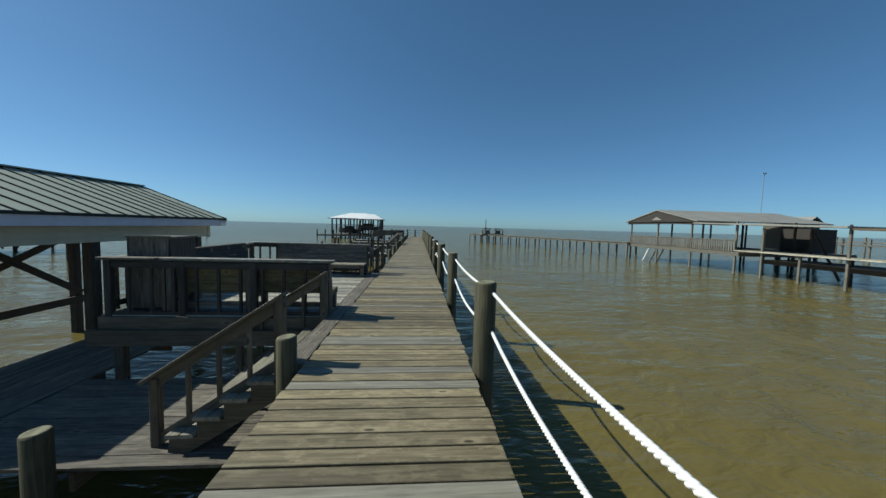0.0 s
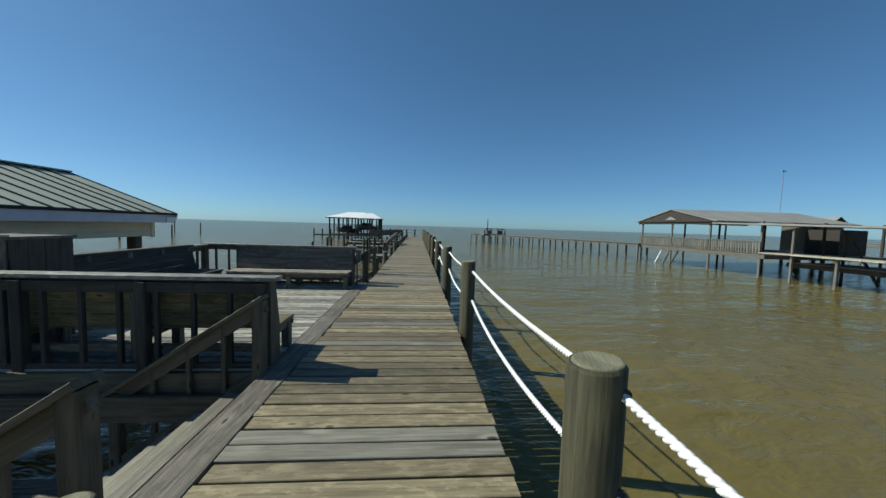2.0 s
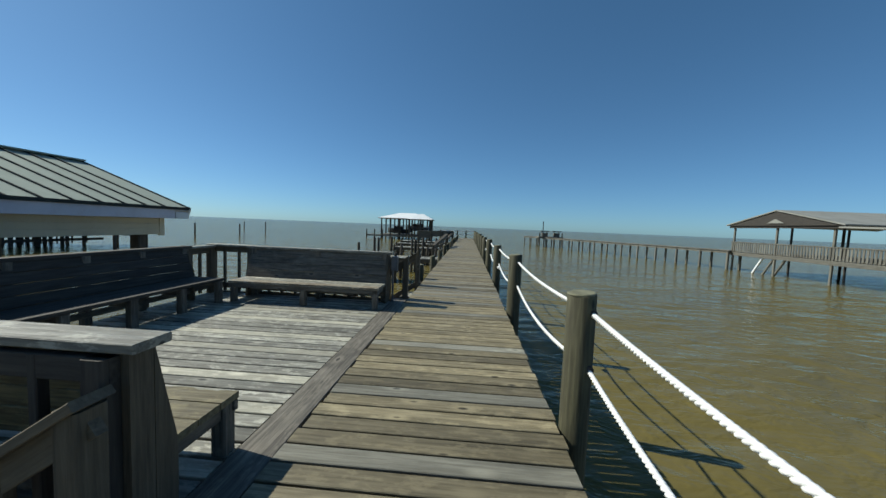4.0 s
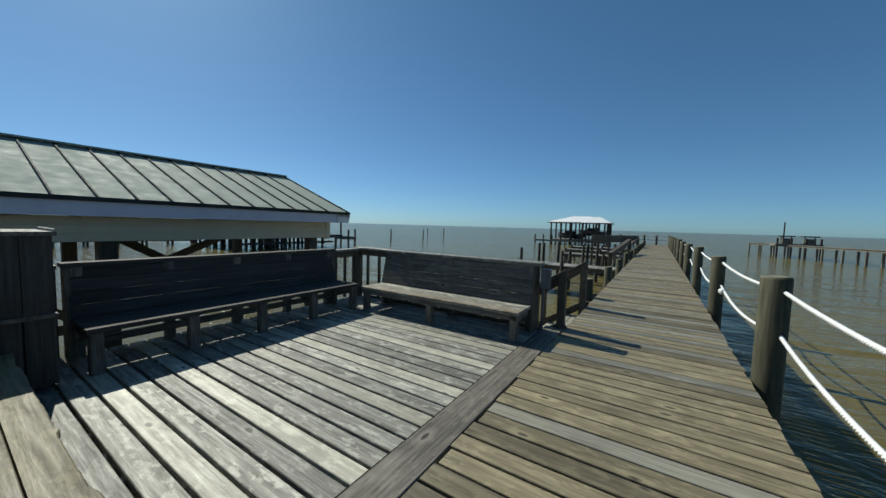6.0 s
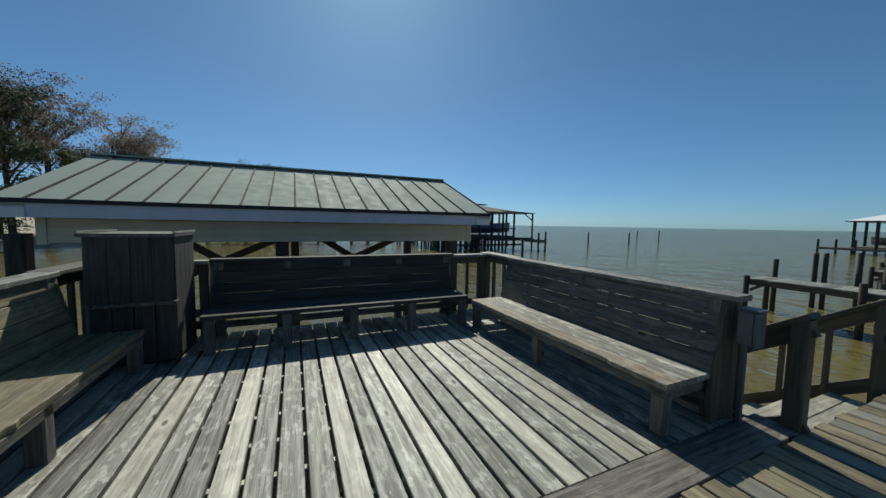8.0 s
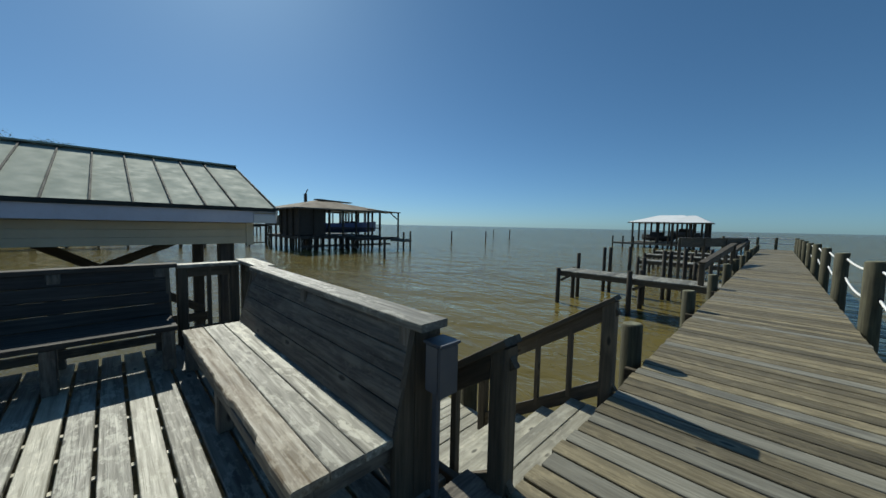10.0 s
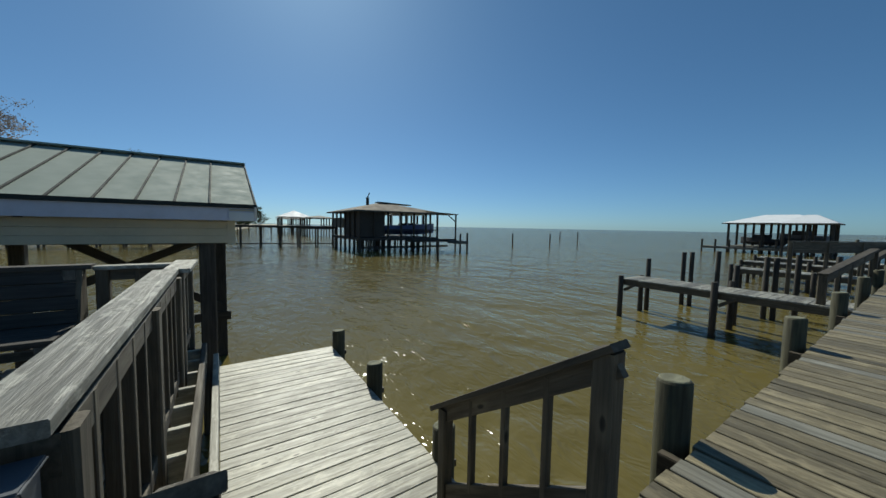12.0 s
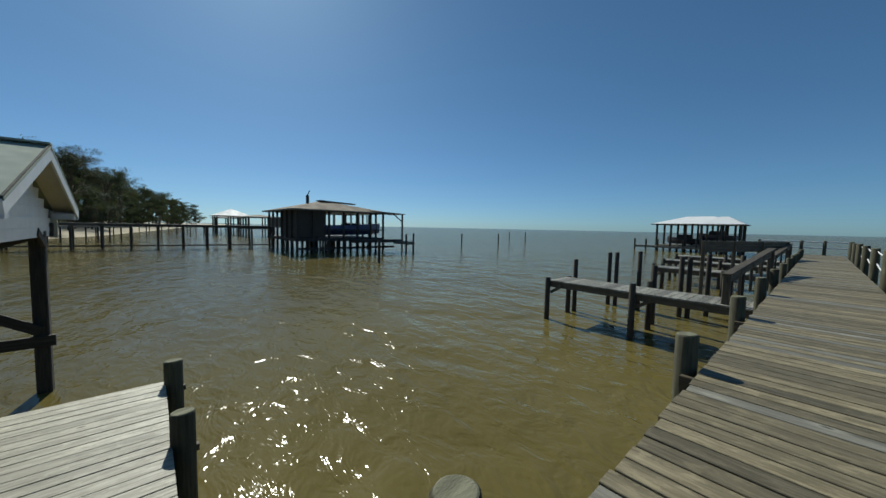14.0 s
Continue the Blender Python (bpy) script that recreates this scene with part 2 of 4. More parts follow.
def pole_mesh(length, r, mat, sides=20, rough=0.05, top=0.012):
    """A round pile along x, its top at +x, a little uneven, with a worn rim."""
    key = ("pole", round(length, 2), round(r, 3), mat.name, sides)
    if key not in MESHES:
        rng = random.Random(str(key))
        lobes = [(rng.uniform(-1, 1), rng.uniform(0, 6.3), k) for k in (2, 3, 5)]
        verts, faces = [], []
        stations = [(-length / 2, 1.03), (0, 1.0), (length / 2 - top, 0.985), (length / 2, 0.9)]
        for x, s in stations:
            for i in range(sides):
                a = 2 * math.pi * i / sides
                q = r * s * (1 + rough * 0.5 * sum(u * math.sin(k * a + ph + x * 0.3) for u, ph, k in lobes))
                tilt = 0.03 * r / 0.1 * math.cos(a) * (x > 0) * 0.25
                verts.append((x + tilt, q * math.cos(a), q * math.sin(a)))
        n = sides
        for k in range(3):
            for i in range(n):
                faces.append((k * n + i, k * n + (i + 1) % n, (k + 1) * n + (i + 1) % n, (k + 1) * n + i))
        faces.append(tuple(range(3 * n, 4 * n)))
        faces.append(tuple(range(n - 1, -1, -1)))
        me = bpy.data.meshes.new("piling")
        me.from_pydata(verts, [], faces)
        for i, f in enumerate(me.polygons):
            f.use_smooth = i < 2 * n
        me.materials.append(mat)
        MESHES[key] = me
    return MESHES[key]


def along(p0, p1, up=(0, 0, 1)):
    """The pose of a piece whose x runs from p0 to p1, its z as near to up as can be."""
    p0, p1 = Vector(p0), Vector(p1)
    x = (p1 - p0).normalized()
    u = Vector(up)
    if abs(x.dot(u)) > 0.98:
        u = Vector((0, 1, 0))
    y = u.cross(x).normalized()
    z = x.cross(y)
    m = Matrix((x, y, z)).transposed().to_4x4()
    m.translation = (p0 + p1) / 2
    return m


def stick(name, p0, p1, w, t, mat, parent, up=(0, 0, 1), label=""):
    length = (Vector(p1) - Vector(p0)).length
    return link(name, stick_mesh(length, w, t, mat), None, parent, along(p0, p1, up), label)


def pole(name, x, y, z0, z1, r, mat, parent=None, label="", sides=20):
    return link(name, pole_mesh(z1 - z0, r, mat, sides), None, parent, along((x, y, z0), (x, y, z1)), label)


def box_bm(bm, x0, y0, z0, x1, y1, z1, bevel=0.0):
    r = bmesh.ops.create_cube(bm, size=1.0)
    bmesh.ops.transform(bm, verts=r["verts"], matrix=Matrix.Translation(((x0 + x1) / 2, (y0 + y1) / 2, (z0 + z1) / 2)) @ Matrix.Diagonal((x1 - x0, y1 - y0, z1 - z0, 1)))
    if bevel:
        edges = list({e for v in r["verts"] for e in v.link_edges})
        bmesh.ops.bevel(bm, geom=edges, offset=bevel, segments=2, affect="EDGES")
    return bm


def box(name, x0, y0, z0, x1, y1, z1, mat, parent=None, bevel=0.0, label=""):
    c = Vector(((x0 + x1) / 2, (y0 + y1) / 2, z0))
    bm = box_bm(bmesh.new(), x0 - c.x, y0 - c.y, 0, x1 - c.x, y1 - c.y, z1 - z0, bevel)
    return part(name, bm, mat, parent, label, c)


def slab(name, pts, thick, mat, parent, label=""):
    """A flat sheet through the given corners with thickness below it."""
    bm = bmesh.new()
    p = [Vector(q) for q in pts]
    n = (p[1] - p[0]).cross(p[2] - p[0]).normalized()
    if n.z < 0:
        n = -n
    top = [bm.verts.new(q) for q in p]
    low = [bm.verts.new(q - n * thick) for q in p]
    bm.faces.new(top)
    bm.faces.new(low[::-1])
    for i in range(len(p)):
        j = (i + 1) % len(p)
        bm.faces.new((top[i], low[i], low[j], top[j]))
    return part(name, bm, mat, parent, label)


# ---- water and shore ----
bm = bmesh.new()
bmesh.ops.create_grid(bm, x_segments=8, y_segments=8, size=4500)
water = part("water", bm, WATER, None, "", (0, 0, WATER_Z))
tagged(water, "murky olive-brown bay water with small wind ripples", "water", kind="structure")

bm = bmesh.new()
SHORE = [(-900, 160), (-520, 80), (-260, 30), (-170, 17), (-100, 6), (-72, -4), (-54, -13), (-30, -20), (0, -24), (120, -38), (600, -50)]
front = [bm.verts.new((x, y, WATER_Z - 0.25)) for x, y in SHORE]
crest = [bm.verts.new((x - 3, y - 7, -0.9)) for x, y in SHORE]
back = [bm.verts.new((x * 1.2, y - 600, 0.6)) for x, y in SHORE]
for a, b_ in ((front, crest), (crest, back)):
    for i in range(len(SHORE) - 1):
        bm.faces.new((a[i], a[i + 1], b_[i + 1], b_[i]))
tagged(part("ground", bm, SAND, None), "pale sandy shore behind the pier", "ground", kind="structure")

# ---- main walkway ----
LEFT, RIGHT, PIER_START, PIER_END, PITCH = -1.1, 0.645, -2.65, 45.4, 0.16
walkway = thing("pier_walkway", (-0.2, 10, 0), "long straight timber pier of sunlit brown planks over water", "pier", kind="structure")
for side in (-0.98, -0.23, 0.5):
    stick("stringer", (side, PIER_START, -0.145), (side, PIER_END, -0.145), 0.05, 0.2, RAIL, walkway)

# ---- rope posts on the seaward side ----
POST_X, POST_Y, POST_STEP, POST_TOP = 0.755, 3.31, 3.27, 0.94
POSTS = [POST_Y + POST_STEP * i for i in range(-2, 13)]
for i, y in enumerate(POSTS):
    top = POST_TOP + 0.02 * math.sin(i * 2.3)
    p = pole("rope_post", POST_X + 0.01 * math.sin(i * 5.1), y, -2.6, top, 0.105 + 0.006 * math.sin(i * 3.7), PILE, sides=24)
    tagged(p, "round greenish timber post carrying white ropes at the pier edge", "post", "rope posts along the pier")
    link("cut_top", pole_mesh(0.02, 0.094, ENDGRAIN, 20, 0.03, 0.004), None, p, along((POST_X, y, top - 0.012), (POST_X, y, top + 0.008)), "pale cracked end grain")
    # near-black discs stand in for the shaded hollows where ropes enter
    for z in (0.83, 0.45):
        for side in (-1, 1):
            link("rope_hole", pole_mesh(0.03, 0.027, COVER, 14, 0.0, 0.002), None, p, along((POST_X + 0.055, y + side * 0.066, z), (POST_X + 0.055, y + side * 0.096, z)))


def rope_mesh(span, sag, radius, step, sides):
    """Three strands laid round each other along a hanging line, from (0,0,0) to (0,span,0)."""
    verts, faces = [], []
    count = int(span / step)
    for s in range(3):
        base = len(verts)
        for k in range(count + 1):
            y = span * k / count
            u = y / span
            z = -4 * sag * u * (1 - u)
            a = 2 * math.pi * (y / 0.09 + s / 3)
            cx, cz = radius * 0.44 * math.cos(a), radius * 0.44 * math.sin(a)
            for i in range(sides):
                b = 2 * math.pi * i / sides
                verts.append((cx + radius * 0.6 * math.cos(b), y, z + cz + radius * 0.6 * math.sin(b)))
        for k in range(count):
            for i in range(sides):
                j = (i + 1) % sides
                faces.append((base + k * sides + i, base + k * sides + j, base + (k + 1) * sides + j, base + (k + 1) * sides + i))
    me = bpy.data.meshes.new("rope")
    me.from_pydata(verts, [], faces)
    for f in me.polygons:
        f.use_smooth = True
    me.materials.append(ROPE)
    return me


upper_near = rope_mesh(POST_STEP, 0.055, 0.0175, 0.0095, 7)
lower_near = rope_mesh(POST_STEP, 0.14, 0.0175, 0.0095, 7)
upper_far = rope_mesh(POST_STEP, 0.07, 0.021, 0.03, 5)
lower_far = rope_mesh(POST_STEP, 0.14, 0.021, 0.03, 5)
for i in range(len(POSTS) - 1):
    for z, near, far in ((0.83, upper_near, upper_far), (0.45, lower_near, lower_far)):
        me = near if i < 6 else far
        r = new("rope", me)
        r.matrix_basis = Matrix.Translation((POST_X + 0.055, POSTS[i], z))
        tagged(r, "white twisted rope hanging slack between two pier posts", "rope", "rope rail")
# a knotted splice on a lower rope
bm = bmesh.new()
for k in range(5):
    r = bmesh.ops.create_icosphere(bm, subdivisions=2, radius=0.036, matrix=Matrix.Translation((0.012 * math.sin(k * 2), 0.035 * k, 0.012 * math.cos(k * 3))))
knot = part("rope_knot", bm, ROPE, None, "", (POST_X + 0.03, POSTS[5] - 0.42, 0.375), True)
tagged(knot, "white knotted splice in the lower rope", "rope knot")

# end rail across the pier head
end_rail = thing("end_rail", (-0.2, PIER_END - 0.1, 0), "white rope rail on short posts across the pier head", "railing")
for x in (-1.3, -0.25):
    pole("post", x, PIER_END - 0.1, -2.6, 0.94, 0.09, PILE, end_rail, sides=12)
for z in (0.85, 0.45):
    stick("rope_line", (-3.4, PIER_END - 0.1, z), (0.75, PIER_END - 0.1, z), 0.08, 0.08, ROPE, end_rail)
pole("post", -3.4, PIER_END - 0.1, -2.6, 0.94, 0.09, PILE, end_rail, sides=12)

# ---- low piles on the landward side ----
for i, y in enumerate((3.38, 12.75, 15.9, 18.95, 22.0, 25.2, 28.4, 31.6, 34.8, 38.0, 41.2, 44.4)):
    p = pole("low_piling", -1.235, y, -2.6, 0.33 + 0.03 * math.sin(i * 1.9), 0.098, PILE, sides=24)
    tagged(p, "short round timber pile standing beside the walkway edge", "piling", "low piles along the pier")
    ztop = 0.33 + 0.03 * math.sin(i * 1.9)
    link("cut_top", pole_mesh(0.02, 0.086, ENDGRAIN, 20, 0.03, 0.004), None, p, along((-1.235, y, ztop - 0.012), (-1.235, y, ztop + 0.008)), "pale cracked end grain")
    if i in (1, 2, 3):
        box("ledger", -1.24, y - 0.17, -0.2, -1.12, y - 0.105, -0.06, RAIL, p, 0.006)

# ---- raised seating platform ----
PX0, PX1, PY0, PY1 = -4.72, -1.37, 5.36, 10.22
platform = thing("seating_platform", ((PX0 + PX1) / 2, 7.8, 0), "weathered grey timber seating platform beside the walkway", "deck", kind="structure")
# pale wood puts the sun on the joist tops seen between planks
for x in np.linspace(-4.62, -1.46, 11):
    stick("joist", (x, PY0, -0.15), (x, PY1, -0.15), 0.045, 0.2, PALE, platform)
for y in (PY0 - 0.02, PY1 + 0.02):
    stick("rim_board", (PX0, y, -0.14), (PX1, y, -0.14), 0.045, 0.24, RAIL, platform)
# pale colour stands for the sunlit top edge of the far rim board
stick("outrigger_board", (PX0 - 0.1, PY1 + 0.12, -0.30), (PX1 - 0.75, PY1 + 0.12, -0.28), 0.05, 0.22, PALE, platform)
stick("outrigger_board", (PX0 - 0.1, PY0 - 0.12, -0.32), (PX1 - 0.3, PY0 - 0.12, -0.32), 0.05, 0.24, RAIL, platform)
for x in (-1.7, -4.55):
    for y in (5.5, 10.1):
        stick("pier_post", (x, y, -2.5), (x, y, -0.2), 0.14, 0.14, RAIL, platform, (0, 1, 0))

BACK_TOP = 0.84


def chipped_mesh(length, w, t, mat, side):
    """A plank along x whose edge towards side * y is splintered and uneven."""
    rng = random.Random(int(length * 1000))
    count = int(length / 0.04)
    verts, faces = [], []
    bite = 0.0
    for k in range(count + 1):
        if rng.random() < 0.25:
            bite = rng.choice((0.0, 0.003, 0.006, 0.010, 0.016))
        x = length * (k / count - 0.5)
        y = side * (w / 2 - bite - rng.uniform(0, 0.005))
        for yy, z in ((-side * w / 2, -t / 2), (y, -t / 2), (y, t / 2 - 0.006), (y - side * 0.006, t / 2), (-side * w / 2, t / 2)):
            verts.append((x, yy, z))
    for k in range(count):
        for i in range(5):
            j = (i + 1) % 5
            q = (k * 5 + i, k * 5 + j, k * 5 + 5 + j, k * 5 + 5 + i)
            faces.append(q if side > 0 else q[::-1])
    faces += [tuple(range(5)) if side < 0 else tuple(range(4, -1, -1)), tuple(range(count * 5, count * 5 + 5))]
    me = bpy.data.meshes.new("plank")
    me.from_pydata(verts, [], faces)
    me.materials.append(mat)
    return me


def bench(ax, ay, bx, by, nx, ny, label, planks=4, legs=3, seat_mat=BENCH, back_mat=BENCH, cap=0.17, cap_mat=GREY, front_mat=None, seat_z=0.35, depth=0.48, apron=True):
    """A bench whose back runs from a to b; (nx, ny) points from the back to the sitter's front."""
    a, b, n = Vector((ax, ay, 0)), Vector((bx, by, 0)), Vector((nx, ny, 0))
    d = (b - a).normalized()
    t = thing("bench", (a + b) / 2 + n * 0.3, label, "bench", "benches round the platform")
    seat0 = 0.16
    for k in range(3):
        o = seat0 + depth * (k + 0.5) / 3
        p0, p1 = a + n * o + Vector((0, 0, seat_z - 0.02)), b + n * o + Vector((0, 0, seat_z - 0.02))
        if k == 2 and front_mat:
            side = 1 if Vector((-d.y, d.x, 0)).dot(n) > 0 else -1
            link("seat_plank", chipped_mesh((b - a).length, depth / 3 - 0.006, 0.04, front_mat, side), None, t, along(p0, p1), "front seat plank with a chipped, rotten edge")
        else:
            stick("seat_plank", p0, p1, depth / 3 - 0.006, 0.04, seat_mat, t)
    tilt = n * -0.14 + Vector((0, 0, BACK_TOP - seat_z))
    face = tilt.normalized().cross(d).normalized()
    for k in range(planks):
        o = n * 0.17 + Vector((0, 0, seat_z)) + tilt * ((k + 0.5) / planks)
        stick("back_plank", a + o, b + o, tilt.length / planks - 0.004 - 0.002 * (k % 2), 0.036, back_mat, t, face)
    stick("cap_board", a + n * 0.0 - d * 0.03 + Vector((0, 0, BACK_TOP + 0.022)), b + n * 0.0 + d * 0.08 + Vector((0, 0, BACK_TOP + 0.022)), cap, 0.04, cap_mat, t)
    length = (b - a).length
    for k in range(legs):
        s = a + d * (0.06 + (length - 0.12) * k / (legs - 1))
        stick("leg", s + n * (seat0 + depth - 0.06), s + n * (seat0 + depth - 0.06) + Vector((0, 0, seat_z - 0.045)), 0.09, 0.09, BENCH, t, d)
        stick("back_post", s + n * 0.03, s + n * 0.03 + Vector((0, 0, BACK_TOP)), 0.09, 0.09, BENCH, t, d)
        stick("seat_bearer", s + n * 0.05 + Vector((0, 0, seat_z - 0.09)), s + n * (seat0 + depth - 0.02) + Vector((0, 0, seat_z - 0.09)), 0.045, 0.09, BENCH, t)
    if apron:
        stick("front_apron", a + n * (seat0 + depth - 0.03) + Vector((0, 0, seat_z - 0.075)), b + n * (seat0 + depth - 0.03) + Vector((0, 0, seat_z - 0.075)), 0.03, 0.06, BENCH, t)
    stick("stretcher", a + n * 0.1 + Vector((0, 0, 0.14)), b + n * 0.1 + Vector((0, 0, 0.14)), 0.04, 0.075, BENCH, t)
    # end panels close the wedge behind the back
    up = Vector((0, 0, 1))
    frame_m = Matrix((up, n, up.cross(n))).transposed().to_4x4()
    for s in (a, b):
        bm = bmesh.new()
        for lo, hi in ((-0.04, 0.062), (0.066, 0.175)):
            edge = [(0.0, lo), (0.0, hi), (seat_z if hi > 0.1 else BACK_TOP, hi), (BACK_TOP, min(hi, 0.06) if hi < 0.1 else 0.066), (BACK_TOP, lo)]
            f0 = [bm.verts.new((h, w, -0.018)) for h, w in edge]
            f1 = [bm.verts.new((h, w, 0.018)) for h, w in edge]
            bm.faces.new(f0)
            bm.faces.new(f1[::-1])
            for i in range(len(edge)):
                k = (i + 1) % len(edge)
                bm.faces.new((f0[i], f1[i], f1[k], f0[k]))
        bmesh.ops.remove_doubles(bm, verts=bm.verts, dist=1e-5)
        panel = part("end_panel", bm, RAIL, t)
        frame_m.translation = s
        panel.matrix_basis = parent_inverse(t) @ frame_m
    return t


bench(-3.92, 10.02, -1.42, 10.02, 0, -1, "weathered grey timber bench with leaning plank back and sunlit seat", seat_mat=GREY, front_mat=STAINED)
# its shade is in the colour: darker boards on back, seat and cap
bench(-4.66, 6.45, -4.66, 9.36, 1, 0, "long dark shaded timber bench backing onto the boat shed", legs=5, back_mat=WALL_AND_SHADE, cap=0.15, cap_mat=WALL_AND_SHADE, seat_mat=WALL_AND_SHADE, seat_z=0.39, depth=0.54, apron=False)
bench(-3.85, 5.46, -1.36, 5.46, 0, 1, "brown sunlit timber bench with a tall plank back", seat_mat=FRESH, back_mat=FRESH, front_mat=FRESH, depth=0.46)


def rail_run(p0, p1, label, posts=2, balusters=8, top=0.86, low=0.02, cap=0.16, mat=RAIL):
    """Level railing: cap, top rail, bottom rail, balusters and posts."""
    a, b = Vector(p0), Vector(p1)
    d = (b - a).normalized()
    side = Vector((-d.y, d.x, 0))
    t = thing("railing", (a + b) / 2, label, "railing", "platform railings")
    up = Vector((0, 0, 1))
    if cap:
        stick("cap_board", a + up * (top - 0.016), b + up * (top - 0.016), cap, 0.036, GREY, t)
    stick("top_rail", a + up * (top - 0.09), b + up * (top - 0.09), 0.04, 0.1, mat, t)
    stick("bottom_rail", a + up * (low + 0.1), b + up * (low + 0.1), 0.04, 0.09, mat, t)
    length = (b - a).length
    for k in range(posts):
        s = a + d * (0.05 + (length - 0.1) * k / max(1, posts - 1))
        stick("post", s + up * -0.35, s + up * (top - 0.04), 0.095, 0.095, mat, t, d)
    for k in range(balusters):
        s = a + d * (length * (k + 1) / (balusters + 1))
        stick("baluster", s + up * low, s + up * (top - 0.045), 0.045, 0.04, mat, t, d)
    return t


rail_run((-4.70, 9.44, 0), (-4.70, 10.02, 0), "dark timber corner railing of the seating platform", 2, 1)
rail_run((-4.80, 10.11, 0), (-3.955, 10.09, 0), "dark timber railing closing the platform corner", 2, 2, 0.88, 0.02, 0.19)
rail_run((-3.9, 10.08, 0), (-1.40, 10.08, 0), "timber balustrade behind the sunlit bench", 3, 9, 0.86, -0.1, 0)
# darker boards than the other railings, standing in for shade here
rail_run((-4.66, 5.40, 0), (-1.38, 5.40, 0), "timber balustrade behind the brown bench, darkened as in shade", 4, 9, 0.86, -0.1, 0, WALL_AND_SHADE)
stick_cap = thing("rail_cap", (-4.2, 5.42, 0.85), "weathered cap board on the platform corner rail", "cap board")
stick("cap_plank", (-4.72, 5.42, 0.862), (-3.9, 5.42, 0.862), 0.2, 0.04, BENCH, stick_cap)
stick("post", (-4.62, 5.42, -0.3), (-4.62, 5.42, 0.84), 0.09, 0.09, BENCH, stick_cap, (0, 1, 0))
rail_run((-4.70, 5.45, 0), (-4.70, 6.40, 0), "dark timber railing behind the storage cupboard", 2, 4)

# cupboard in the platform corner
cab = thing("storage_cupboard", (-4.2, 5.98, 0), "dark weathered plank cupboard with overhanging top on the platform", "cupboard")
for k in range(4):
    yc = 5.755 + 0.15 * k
    stick("front_plank", (-3.915, yc, 0.58), (-3.915, yc, 1.16), 0.147, 0.03, WALL_AND_SHADE, cab, (1, 0, 0))
    stick("lower_door_plank", (-3.945, yc, 0.04), (-3.945, yc, 0.55), 0.14, 0.03, WALL_AND_SHADE, cab, (1, 0, 0))
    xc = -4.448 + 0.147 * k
    stick("side_plank", (xc, 6.277, 0.03), (xc, 6.277, 1.16), 0.144, 0.028, WALL_AND_SHADE, cab, (0, 1, 0))
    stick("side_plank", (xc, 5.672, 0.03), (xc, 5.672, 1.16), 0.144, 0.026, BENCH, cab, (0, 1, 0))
box("back_panel", -4.55, 5.66, 0.03, -4.52, 6.29, 1.16, WALL_AND_SHADE, cab)
box("body", -4.52, 5.69, 0.0, -3.97, 6.26, 1.14, WALL_AND_SHADE, cab)
box("top_board", -4.57, 5.64, 1.16, -3.88, 6.31, 1.19, BENCH, cab, 0.006)
for y0, y1 in ((5.64, 5.66), (6.29, 6.31)):
    box("top_rim", -4.57, y0, 1.19, -3.88, y1, 1.21, PALE, cab, 0.003)
box("ledge", -3.98, 5.66, 0.55, -3.88, 6.30, 0.58, BENCH, cab, 0.005)

# electrical box on the end of the far bench
ebox = thing("electrical_box", (-1.30, 10.12, 0.5), "grey metal electrical box fixed to the bench end", "electrical box")
box("case", -1.355, 9.972, 0.56, -1.262, 10.085, 0.79, BOX, ebox, 0.008)
box("cover", -1.262, 9.967, 0.55, -1.25, 10.09, 0.785, BOX, ebox, 0.004)
box("hood", -1.36, 9.962, 0.79, -1.235, 10.095, 0.802, BOX, ebox, 0.004)
stick("conduit", (-1.33, 10.03, -0.9), (-1.33, 10.03, 0.56), 0.03, 0.03, BOX, ebox, (0, 1, 0))

# ---- stairs to the lower landings ----
LOW = -0.93


